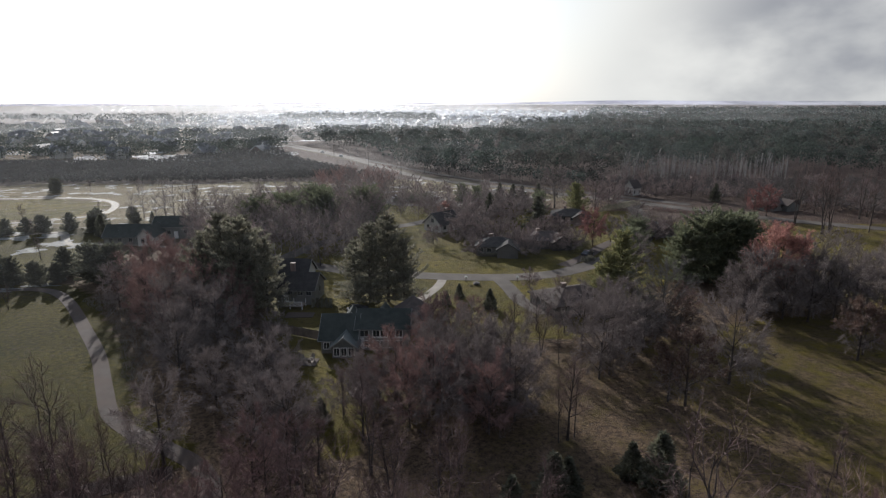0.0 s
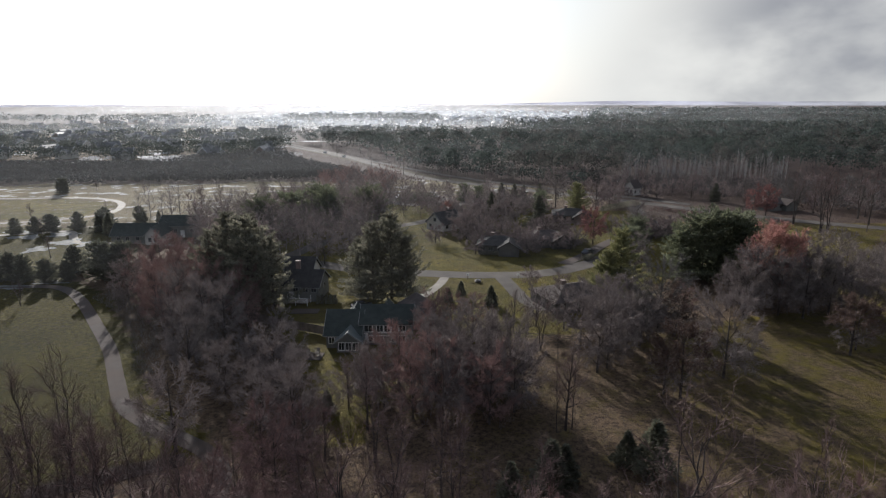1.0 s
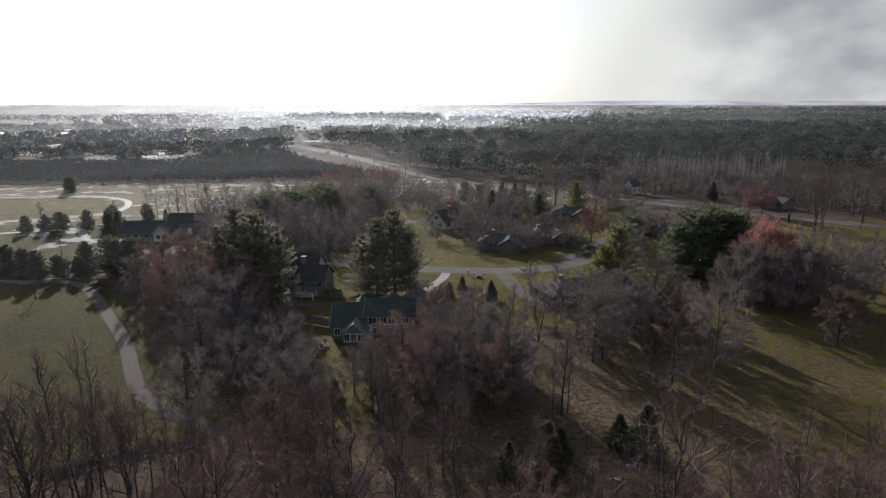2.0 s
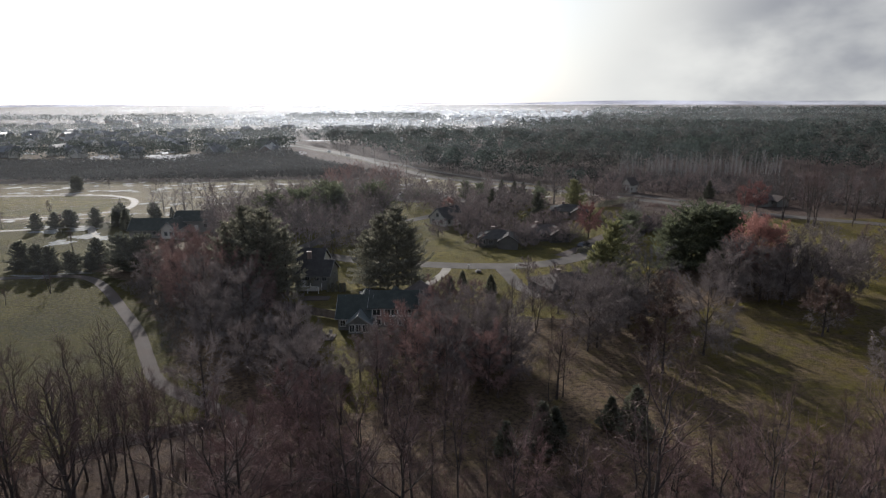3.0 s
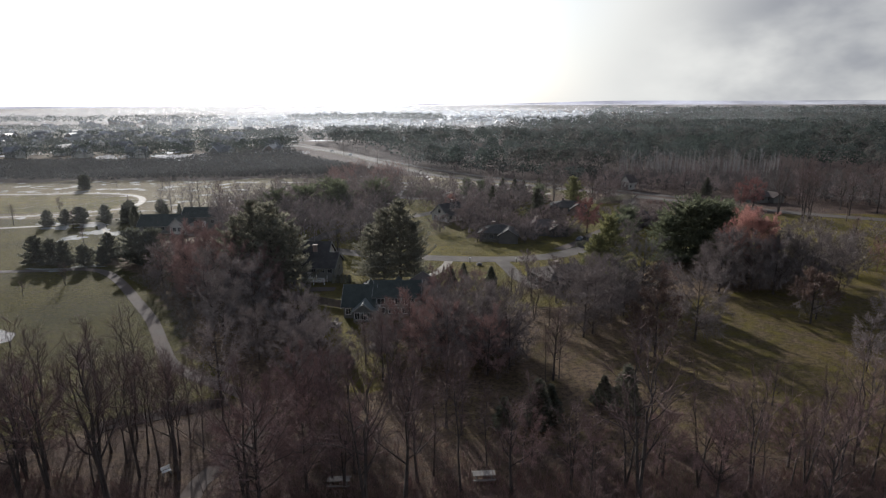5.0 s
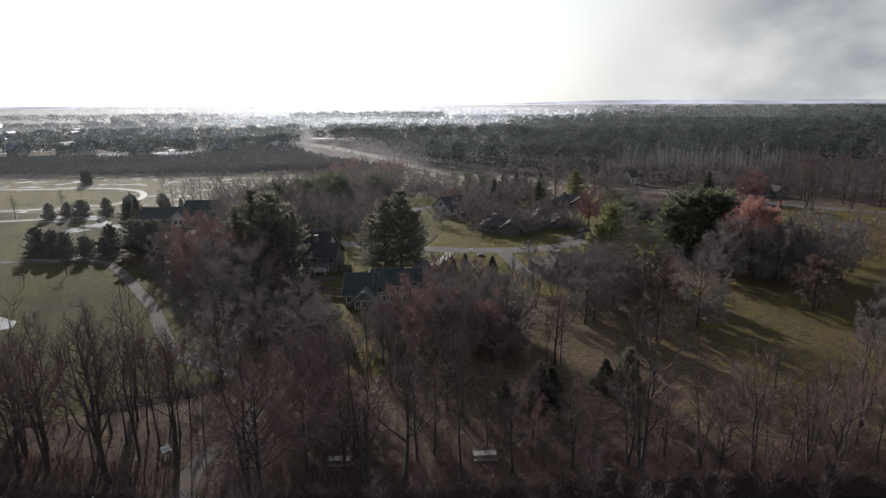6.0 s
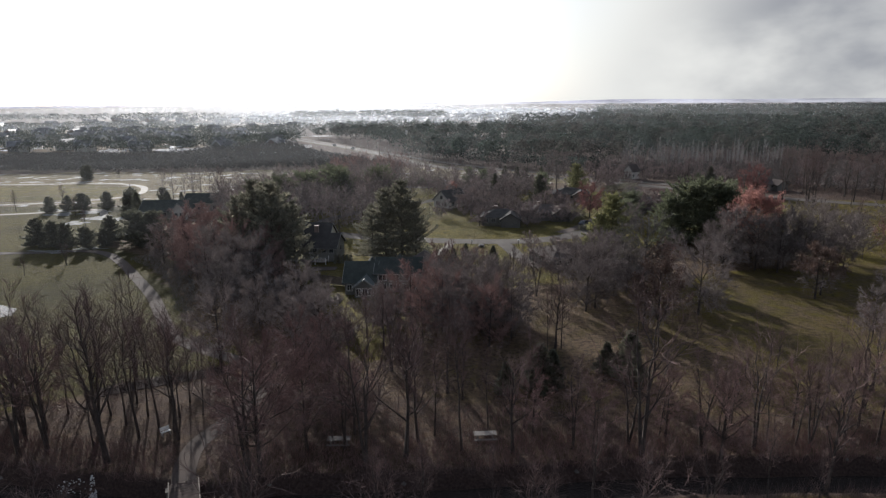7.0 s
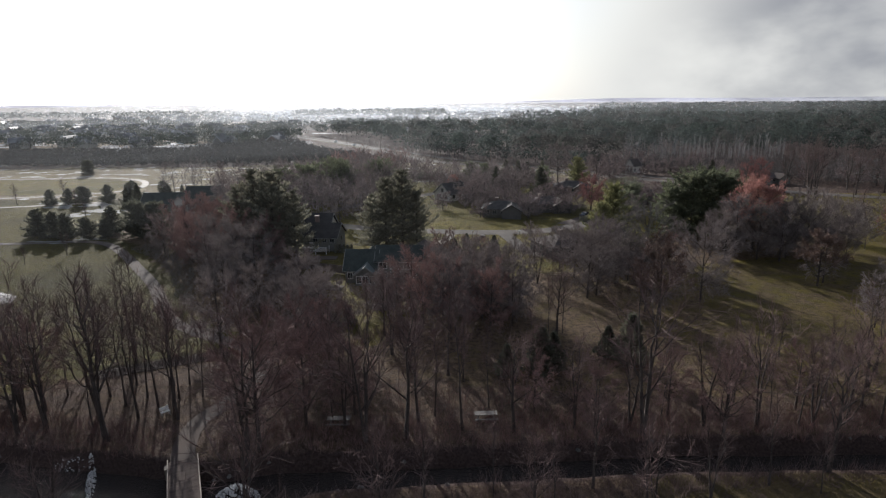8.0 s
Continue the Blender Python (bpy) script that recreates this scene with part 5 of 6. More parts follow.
brush("creek_brush", [(-62, 33), (-60, 44), (-30, 40), (-14, 42), (10, 44), (60, 47), (62, 40), (25, 37), (-14, 33), (-24, 32)], 0.8, 0.8, 2.8, TWIG_RED, "red-brown leafless brush on the creek bank", 401, 18)
brush("bank_brush", [(-60, 22), (-58, 30), (-26, 27), (-10, 30), (20, 34), (42, 36), (62, 38), (62, 36.5), (42, 34.5), (24, 32.5), (2, 27), (-10, 22)], 0.75, 0.9, 3.0, TWIG_WARM, "grey leafless brush on the near creek bank", 402, 16)
brush("creek_saplings", [(-20, 38.5), (-22, 47), (-4, 51), (26, 48.5), (58, 50), (60, 42), (24, 40), (-8, 38)], 1.45, 1.2, 4.2, TWIG_RED, "red-brown leafless saplings and brush along the creek", 409, 15)
brush("path_saplings", [(-58, 40), (-56, 49), (-44, 52), (-32, 49), (-31, 40), (-45, 41)], 1.6, 1.0, 3.6, TWIG_WARM, "leafless saplings beneath the creek-side trees", 410, 13)
brush("wood_undergrowth", WOOD_LEFT, 1.7, 1.2, 3.5, TWIG, "leafless undergrowth beneath the wood", 403, 16)
brush("garden_undergrowth", WOOD_MID, 1.7, 1.2, 3.0, TWIG, "leafless undergrowth behind the gardens", 404, 16)
brush("roadside_shrubs", [(72, 226), (84, 219), (100, 208), (103, 212), (88, 224), (75, 231)], 1.3, 1.4, 2.8, TWIG_RED, "red-brown shrubs along the wide road", 411, 22)
slab("leaf_strip", [(-47, 51.0), (-40, 54.6), (-32.2, 58.6), (-33.4, 61.0), (-40.6, 57.8), (-47.6, 53.8)], MULCH, 0.0, "strip of dark rotting leaves beside the path", "leaf litter", thick=0.3)
brush("path_brush", [(-47, 51.0), (-40, 54.6), (-32.2, 58.6), (-33.4, 61.0), (-40.6, 57.8), (-47.6, 53.8)], 0.5, 0.6, 1.5, MULCH, "low strip of dark red-brown brush beside the path", 405, 22)
WEEDS = surface("bleached_weeds", (0.13, 0.122, 0.118), (0.27, 0.255, 0.245), 0.6, 5, 0.95, 0, vary=0.25, glow_through=0.2)
brush("edge_weeds", [(-80, 117.5), (-75, 124), (-64, 112), (-55, 97), (-48, 82), (-51.5, 82.5), (-58, 94), (-67, 106)], 1.0, 0.7, 2.2, WEEDS, "bleached grey weeds along the wood's edge", 412, 18)


# ---- houses ----
def gable_roof(w, d, z, rise, over=0.45, thick=0.22):
    """A gabled roof over a w by d plan, ridge along x."""
    k = rise / (d / 2)
    e = d / 2 + over
    low = z - k * over
    return prism([(-e, low), (0, z + rise), (e, low), (e, low + thick), (0, z + rise + thick), (-e, low + thick)], -w / 2 - over, w / 2 + over)


def hip_roof(w, d, z, rise, over=0.5, thick=0.2):
    bm = bmesh.new()
    a, b = w / 2 + over, d / 2 + over
    r = max(0.05, w / 2 - d / 2)
    lo = [bm.verts.new((x, y, z - 0.1)) for x, y in ((-a, -b), (a, -b), (a, b), (-a, b))]
    hi = [bm.verts.new((x, y, z - 0.1 + thick)) for x, y in ((-a, -b), (a, -b), (a, b), (-a, b))]
    p, q = bm.verts.new((-r, 0, z + rise)), bm.verts.new((r, 0, z + rise))
    bm.faces.new(lo)
    for i in range(4):
        bm.faces.new((lo[i], lo[(i + 1) % 4], hi[(i + 1) % 4], hi[i]))
    bm.faces.new((hi[0], hi[1], q, p))
    bm.faces.new((hi[1], hi[2], q))
    bm.faces.new((hi[2], hi[3], p, q))
    bm.faces.new((hi[3], hi[0], p))
    return bm


def moved(bm, x, y, rot):
    bm.transform(pose(x, y, 0, 0, 0, rot))
    return bm


def add_window(parent, x, y, z, w, h, face, glass=True, rim=None):
    """A framed window on a wall facing -y (s), +y (n), -x (w) or +x (e), with one glazing bar."""
    f = 0.09
    if not glass:
        win = part("window", boxed((-w / 2, w / 2, -0.05, 0.02, 0, h)), TRIM, parent)
        win.matrix_basis = pose(x, y, z, 0, 0, {"s": 0, "e": 90, "n": 180, "w": -90}[face])
        part("pane", boxed((-w / 2 + f, w / 2 - f, -0.07, -0.04, f, h - f)), PANE, win, "dark window glass")
        return win
    bm = boxed((-w / 2, w / 2, -0.07, 0.02, 0, f), (-w / 2, w / 2, -0.07, 0.02, h - f, h), (-w / 2, -w / 2 + f, -0.07, 0.02, f, h - f), (w / 2 - f, w / 2, -0.07, 0.02, f, h - f), (-0.025, 0.025, -0.05, 0.02, f, h - f))
    rot = {"s": 0, "e": 90, "n": 180, "w": -90}[face]
    win = part("window", bm, rim or TRIM_DULL, parent)
    win.matrix_basis = pose(x, y, z, 0, 0, rot)
    part("pane", boxed((-w / 2 + f, w / 2 - f, -0.02, 0.015, f, h - f)), PANE, win, "dark window glass")
    return win


def add_door(parent, x, y, w, h, face, mat):
    rot = {"s": 0, "e": 90, "n": 180, "w": -90}[face]
    d = part("door", boxed((-w / 2, w / 2, -0.06, 0.02, 0, h)), mat, parent)
    d.matrix_basis = pose(x, y, 0.05, 0, 0, rot)
    part("door_frame", boxed((-w / 2 - 0.1, -w / 2, -0.08, 0.02, 0, h + 0.1), (w / 2, w / 2 + 0.1, -0.08, 0.02, 0, h + 0.1), (-w / 2, w / 2, -0.08, 0.02, h, h + 0.1)), TRIM, d)


def block(h, x, y, rot, w, d, wall_h, rise, wall_mat, roof_mat, hip=False, z0=-0.2, trim=True):
    """One wing of a house: walls, roof and fascia."""
    if hip:
        part("wall", moved(boxed((-w / 2, w / 2, -d / 2, d / 2, z0, wall_h)), x, y, rot), wall_mat, h)
        part("roof", moved(hip_roof(w, d, wall_h, rise), x, y, rot), roof_mat, h)
        return
    part("wall", moved(prism([(-d / 2, z0), (-d / 2, wall_h), (0, wall_h + rise - 0.02), (d / 2, wall_h), (d / 2, z0)], -w / 2, w / 2), x, y, rot), wall_mat, h)
    part("roof", moved(gable_roof(w, d, wall_h, rise), x, y, rot), roof_mat, h)
    if trim:
        k = rise / (d / 2)
        e = d / 2 + 0.46
        lo = wall_h - k * 0.46
        for s in (-1, 1):
            a = s * (w / 2 + 0.455)
            part("fascia", moved(prism([(-e, lo - 0.04), (0, wall_h + rise - 0.04), (e, lo - 0.04), (e, lo + 0.26), (0, wall_h + rise + 0.26), (-e, lo + 0.26)], min(a, a + s * 0.06), max(a, a + s * 0.06)), x, y, rot), TRIM_DULL, h, "weathered white fascia board")
        for s in (-1, 1):
            part("gutter", moved(boxed((-w / 2 - 0.4, w / 2 + 0.4, s * e - 0.05, s * e + 0.05, lo + 0.04, lo + 0.13)), x, y, rot), TRIM_DULL, h, "weathered white gutter")


def chimney(h, x, y, z0, z1, mat=None):
    c = part("chimney", boxed((x - 0.45, x + 0.45, y - 0.4, y + 0.4, z0, z1)), mat or BRICK, h)
    part("chimney_cap", boxed((x - 0.55, x + 0.55, y - 0.5, y + 0.5, z1, z1 + 0.15)), BRICK, c)


def house_a():
    h = thing("house", -17.6, 96.6, 0, 2, "two-storey house with green-grey roof and a white-framed sunroom", "house")
    block(h, -2.9, 0.4, 0, 5.8, 8.0, 2.5, 2.9, SIDING, ROOF_GREEN)
    block(h, 4.4, 1.6, 0, 8.6, 7.6, 3.9, 2.0, SIDING, ROOF_GREEN)
    block(h, -1.7, -3.9, 90, 3.2, 4.0, 2.0, 1.5, SIDING, METAL_ROOF)
    block(h, -1.8, 5.2, 90, 2.4, 2.8, 3.0, 1.6, SIDING, ROOF_GREEN)
    block(h, 4.0, 6.2, 90, 2.4, 2.8, 3.2, 1.7, SIDING, ROOF_GREEN)
    block(h, 8.9, 8.4, 90, 8.0, 6.4, 2.4, 2.0, SIDING, ROOF_BROWN)
    part("window_band", boxed((2.6, 7.9, -2.29, -2.215, 2.1, 2.24), (2.6, 7.9, -2.29, -2.215, 3.62, 3.74)), TRIM, h, "white trim above and below a row of windows")
    for x, w in ((1.3, 1.6), (3.3, 1.25), (4.6, 1.25), (5.9, 1.25), (7.2, 1.25)):
        add_window(h, x, -2.22, 2.3, w, 1.3, "s", rim=TRIM)
        add_window(h, x, -2.22, 0.4, w, 1.3, "s", rim=TRIM)
    for x in (-2.9, -1.7, -0.5):
        add_window(h, x, -5.53, 0.3, 1.05, 1.5, "s", rim=TRIM)
    add_window(h, -3.72, -4.3, 0.3, 1.3, 1.5, "w", rim=TRIM)
    add_window(h, -4.9, -3.62, 0.7, 1.1, 1.3, "s", rim=TRIM)
    add_window(h, -5.82, 0.6, 0.8, 1.3, 1.3, "w", rim=TRIM)
    add_door(h, 0.7, -2.22, 0.9, 2.0, "s", TRIM)
    add_door(h, 8.9, 12.42, 4.8, 2.1, "n", TRIM)


def house_b():
    h = thing("house", -34.2, 120.6, 0, -3, "grey-sided house with a charcoal roof and a white railed deck", "house")
    block(h, 0, 0, 0, 8.0, 7.6, 3.3, 2.5, SIDING, ROOF_DARK)
    block(h, -2.8, 6.8, 0, 6.0, 7.0, 3.9, 2.9, SIDING_PALE, ROOF_DARK)
    chimney(h, -2.4, 3.0, 4.4, 6.9)
    for x in (-2.8, -0.9, 1.2, 3.0):
        add_window(h, x, -3.82, 2.0, 1.2, 1.3, "s")
    add_window(h, 4.02, 0.5, 1.6, 1.2, 1.4, "e")
    add_door(h, -1.8, -3.82, 0.95, 1.9, "s", TRIM)
    deck = thing("deck", -34.6, 115.2, 0, -3, "timber deck with a white railing", "deck")
    part("floor_boards", boxed((-2.6, 2.6, -1.3, 1.3, 0.5, 0.62)), WOOD, deck)
    for x in (-2.5, 0, 2.5):
        for y in (-1.2, 1.2):
            part("post", boxed((x - 0.06, x + 0.06, y - 0.06, y + 0.06, -0.2, 1.55)), TRIM, deck)
    part("rail", boxed((-2.6, 2.6, -1.26, -1.16, 1.5, 1.58)), TRIM, deck)
    for i in range(21):
        x = -2.4 + i * 0.24
        part("baluster", boxed((x - 0.03, x + 0.03, -1.23, -1.19, 0.62, 1.5)), TRIM, deck)


def house_c():
    h = thing("house", -93.5, 171.5, 0, 6, "long ranch house with green-grey roofs and a white gable", "house")
    block(h, -5.6, 0.0, 0, 12.0, 8.0, 2.4, 2.8, SIDING, ROOF_GREEN)
    block(h, 1.2, -1.4, 90, 9.5, 4.4, 2.8, 2.3, SIDING_PALE, ROOF_GREEN)
    block(h, 5.5, 7.0, 0, 11.5, 8.0, 3.8, 2.4, SIDING, ROOF_GREEN)
    for x in (-9.5, -7.0, -4.0):
        add_window(h, x, -4.02, 0.8, 1.2, 1.2, "s")
    for x in (0.4, 2.0):
        add_window(h, x, -6.17, 0.8, 1.0, 1.3, "s")
    for x in (4.5, 9.5):
        add_window(h, x, 2.98, 1.4, 1.2, 1.3, "s")
    add_door(h, 6.6, 2.98, 1.0, 2.1, "s", TRIM)


def house_d():
    h = thing("house", -6.3, 191.2, 0, 48, "house with a white gable end and steep dark roof", "house")
    block(h, 0, 0, 0, 9.0, 7.6, 2.5, 3.2, SIDING_PALE, ROOF_DARK)
    block(h, 7, 1.5, 0, 6.0, 7.0, 2.4, 2.4, BRICK, ROOF_DARK)
    add_window(h, -4.52, 0, 2.9, 1.2, 1.3, "w")
    for y in (-2.0, 2.0):
        add_window(h, -4.52, y, 0.7, 1.2, 1.3, "w")
    for x in (-2.8, 2.6):
        add_window(h, x, -3.82, 0.8, 1.3, 1.3, "s")
    add_door(h, 0.2, -3.82, 0.95, 2.05, "s", WOOD_DARK)
    chimney(h, 2.0, 0.4, 4.6, 6.6)


def ranch(x, y, rot, w, d, roof, wall, label):
    h = thing("house", x, y, 0, rot, label, "house")
    block(h, 0, 0, 0, w, d, 2.4, 2.0, wall, roof, hip=True)
    block(h, w * 0.28, -d * 0.5, 90, 4.5, 5.5, 2.3, 1.7, wall, roof, trim=False)
    for k in (-0.38, -0.18, 0.05):
        add_window(h, w * k, -d / 2 - 0.02, 0.9, 1.4, 1.3, "s")
    add_window(h, -w / 2 - 0.02, 0, 0.9, 1.4, 1.3, "w")
    add_door(h, w * 0.13, -d / 2 - 0.02, 0.95, 2.05, "s", TRIM)
    chimney(h, -w * 0.15, 0.5, 3.6, 5.0)
    return h


house_a()
house_b()
house_c()
house_d()
ranch(10.0, 161.5, -6, 11, 8, ROOF_DARK, SIDING_DARK, "low dark-sided ranch house with a charcoal hip roof")
ranch(24.0, 169.5, 12, 12, 8, ROOF_BROWN, SIDING_DARK, "low dark-sided ranch house with a brown hip roof")
ranch(23.0, 117.5, 24, 14, 10, ROOF_BROWN, SIDING_DARK, "low ranch house with a brown shingle roof")
ranch(58, 186, 30, 13, 9, ROOF_DARK, SIDING, "low grey ranch house with a charcoal roof")
ranch(8, 222, 10, 13, 9, ROOF_BROWN, BRICK, "low brick ranch house among garden trees")
ranch(38, 206, -10, 13, 9, ROOF_DARK, BRICK, "low brick ranch house beneath a spruce")
ranch(120, 232, 20, 13, 9, ROOF_BROWN, SIDING, "low house beyond the wide road")
ranch(180, 205, 20, 14, 9, ROOF_DARK, SIDING, "low grey house beyond the wide road")


def white_house():
    h = thing("house", 76, 266, 0, 35, "small white gabled house at the forest edge", "house")
    block(h, 0, 0, 0, 4.8, 5.0, 3.6, 2.7, SIDING_PALE, ROOF_BROWN)
    for y in (-1.1, 1.1):
        add_window(h, -2.42, y, 0.9, 0.9, 1.3, "w")
    for x in (-1.6, 1.6):
        add_window(h, x, -2.52, 0.9, 0.9, 1.3, "s")


white_house()


def suburb():
    """Far houses beyond the scrub, a few plans turned and scaled."""
    rng = random.Random(55)
    firsts = []
    for v in range(4):
        h = thing("house", 0, 0, 0, 0, "far suburban house with a frosty sunlit roof", "house", "far suburban houses")
        w = 12 + 2 * v
        block(h, 0, 0, 0, w, 9, 4.6, 3.4, (SIDING_PALE, SIDING, BRICK, SIDING_PALE)[v], ROOF_FAR, trim=False)
        block(h, w * 0.22, -4.6, 90, 4.5, 6, 4.2, 2.6, SIDING_PALE, ROOF_FAR, trim=False)
        for a in (-w / 2 - 0.5, w / 2 + 0.45):
            part("rake_board", prism([(-4.95, 4.2), (0, 7.95), (4.95, 4.2), (4.95, 4.7), (0, 8.5), (-4.95, 4.7)], a, a + 0.12), FROST, h, "frosted rake board")
        part("rake_board", moved(prism([(-3.45, 3.75), (0, 6.75), (3.45, 3.75), (3.45, 4.3), (0, 7.3), (-3.45, 4.3)], 2.62, 2.76), w * 0.22, -4.6, -90), FROST, h, "frosted rake board")
        for x in (-0.35, -0.15, 0.05):
            for z in (0.8, 3.0):
                add_window(h, w * x, -4.52, z, 1.3, 1.4, "s", False)
        firsts.append(h)
    spots = scatter([(-640, 412), (-200, 424), (-130, 436), (-170, 520), (-290, 700), (-900, 700)], 33, 56, 95)
    spots += scatter([(-700, 700), (-290, 700), (-150, 640), (-30, 780), (60, 1010), (180, 1400), (-700, 1400)], 42, 57, 110)
    for i, (x, y) in enumerate(spots):
        m = pose(x, y, 0, 0, 0, rng.choice((0, 20, -30, 60, 90)) + rng.uniform(-12, 12)) @ Matrix.Scale(1.0, 4)
        if i < 4:
            firsts[i].matrix_basis = m
        else:
            copy_thing(firsts[i % 4], m)


suburb()


def far_roofs():
    """Rows of frosted roofs near the horizon, each a gabled house."""
    rng = random.Random(58)
    V, F = [], []
    for x, y in scatter([(-420, 980), (120, 980), (420, 1300), (700, 1900), (-500, 1900)], 34, 59, 420):
        w, d, hh, r = rng.uniform(5, 8), rng.uniform(4, 5), rng.uniform(4, 6), rng.uniform(2, 3.5)
        a = rng.uniform(0, 3.1)
        base = len(V)
        for px, py, pz in ((-w, -d, -0.3), (w, -d, -0.3), (w, d, -0.3), (-w, d, -0.3), (-w, -d, hh), (w, -d, hh), (w, d, hh), (-w, d, hh), (-w, 0, hh + r), (w, 0, hh + r)):
            V.append((x + px * math.cos(a) - py * math.sin(a), y + px * math.sin(a) + py * math.cos(a), pz))
        F += [tuple(base + k for k in f) for f in ((0, 1, 5, 4), (1, 2, 6, 9, 5), (2, 3, 7, 6), (3, 0, 4, 8, 7), (4, 5, 9, 8), (6, 7, 8, 9))]
    tagged(solid("far_houses", V, F, FROST), "far pale houses with frosted roofs", "houses", kind="stuff")


far_roofs()
ribbon("suburb_street", [(-620, 395), (-400, 396), (-196, 402), (-120, 418)], 3.2, FROST, 0.05, "frosty street along the far gardens", "street", step=20)


def frost_patches(name, spots, mat, label, seed):
    """Thin sheets of frost with ragged outlines; spots are (x, y, half width, half depth)."""
    rng = random.Random(seed)
    V, F = [], []
    for x, y, rx, ry in spots:
        b, n = len(V), 22
        ph = [rng.uniform(0, 6.283) for _ in range(3)]
        V.append((x, y, ground_height(x, y) + 0.06))
        for i in range(n):
            a = 6.283 * i / n
            k = 0.7 + 0.2 * math.sin(3 * a + ph[0]) + 0.16 * math.sin(5 * a + ph[1]) + 0.12 * math.sin(9 * a + ph[2])
            px, py = x + rx * k * math.cos(a), y + ry * k * math.sin(a)
            V.append((px, py, ground_height(px, py) + 0.05))
        F += [(b, b + 1 + i, b + 1 + (i + 1) % n) for i in range(n)]
    tagged(solid(name, V, F, mat), label, "frost", kind="stuff")


frost_rng = random.Random(517)
frost_patches("frost_patches", [(frost_rng.uniform(-480, -150), y, frost_rng.uniform(6, 20), frost_rng.uniform(5, 14)) for y in [frost_rng.uniform(398, 640) for _ in range(46)]] + [(-208, 402, 18, 7), (-186, 410, 14, 8), (-245, 470, 10, 18), (-226, 430, 9, 14), (-262, 388, 12, 4), (-300, 640, 30, 26), (-250, 700, 30, 30)], RIME, "white frost lying on the far gardens and streets", 518)
frost_patches("lawn_frost", [(-137, 174, 7, 4), (-128, 178, 6, 4.5), (-120, 168, 5, 6), (-122, 159, 5, 5), (-112, 166, 4, 5), (-143, 181, 9, 3), (-104, 124.5, 8, 2.2), (-97, 128, 5, 2)], FROST_TURF, "thin grey frost on the shaded park lawn", 519)
ribbon("suburb_lane", [(-176, 404), (-186, 440), (-214, 500), (-260, 560), (-330, 640)], 4, CONCRETE, 0.06, "frosty lane between the far houses", "street", step=20)

# ---- cars, poles and small things ----
def car(x, y, rot, paint, label):
    c = thing("car", x, y, 0.06, rot, label, "car")
    bm = prism([(-2.2, 0.35), (-2.25, 0.75), (-2.1, 0.95), (-1.0, 1.0), (1.3, 0.98), (2.15, 0.8), (2.25, 0.5), (2.2, 0.35)], -0.88, 0.88, axis="y")
    b = part("body", bm, paint, c)
    bm = prism([(-1.75, 0.97), (-1.2, 1.42), (0.3, 1.44), (1.15, 0.97)], -0.74, 0.74, axis="y")
    part("cabin", bm, PANE, c, "dark glazed cabin")
    part("car_roof", boxed((-1.2, 0.3, -0.7, 0.7, 1.41, 1.47)), paint, c)
    for wx in (-1.35, 1.4):
        for wy in (-0.8, 0.8):
            bm = bmesh.new()
            bmesh.ops.create_cone(bm, cap_ends=True, segments=14, radius1=0.33, radius2=0.33, depth=0.22, matrix=pose(wx, wy, 0.33, 90))
            w = part("wheel", bm, RUBBER, c)
            bm = bmesh.new()
            bmesh.ops.create_cone(bm, cap_ends=True, segments=10, radius1=0.19, radius2=0.19, depth=0.24, matrix=pose(wx, wy, 0.33, 90))
            part("rim", bm, METAL, w)
    return c


car(-27.5, 252, 30, PAINT_WHITE, "white car parked at the turning circle")
car(-13, 254, -20, PAINT_WHITE, "white car parked beside the round hedge")
car(34.5, 158.5, 52, PAINT_DARK, "dark car on a concrete driveway")
car(-90, 440, 120, PAINT_WHITE, "white car on the wide road")
car(-112, 474, 120, PAINT_WHITE, "white car far along the wide road")
car(-20.5, 112.5, 20, PAINT_DARK, "dark car parked beside a garage")


def pole(x, y, h):
    p = thing("utility_pole", x, y, 0, plant_rng.uniform(20, 50), "dark wooden utility pole with a crossarm", "pole", "utility poles along the road")
    V, F = [], []
    tube(V, F, [Vector((0, 0, -0.3)), Vector((0, 0, h))], [0.16, 0.11], 8)
    solid("mast", V, F, WOOD_DARK, p)
    part("crossarm", boxed((-1.1, 1.1, -0.06, 0.06, h - 0.8, h - 0.65)), WOOD_DARK, p)
    for x2 in (-0.95, -0.4, 0.4, 0.95):
        part("insulator", boxed((x2 - 0.05, x2 + 0.05, -0.05, 0.05, h - 0.65, h - 0.5)), METAL, p)


for x, y in [(-34, 330), (10, 283), (37, 262), (62, 242), (102, 208), (130, 190), (-60, 380), (-95, 440)]:
    pole(x, y, 9.5)


def mailbox(x, y):
    m = thing("mailbox", x, y, 0, 0, "white mailbox on a post at the kerb", "mailbox", "mailboxes along the street")
    part("post", boxed((-0.06, 0.06, -0.06, 0.06, -0.2, 1.0)), WOOD_DARK, m)
    part("mail_case", prism([(-0.14, 1.0), (-0.14, 1.22), (-0.08, 1.32), (0.08, 1.32), (0.14, 1.22), (0.14, 1.0)], -0.3, 0.3), TRIM, m)


mailbox(13.2, 134.0)
mailbox(1.2, 133.6)


WOOD_PALE = surface("silvered_table_boards", (0.1, 0.092, 0.084), (0.19, 0.175, 0.16), 1.2, 18, 0.85, 0.4, vary=0.15)


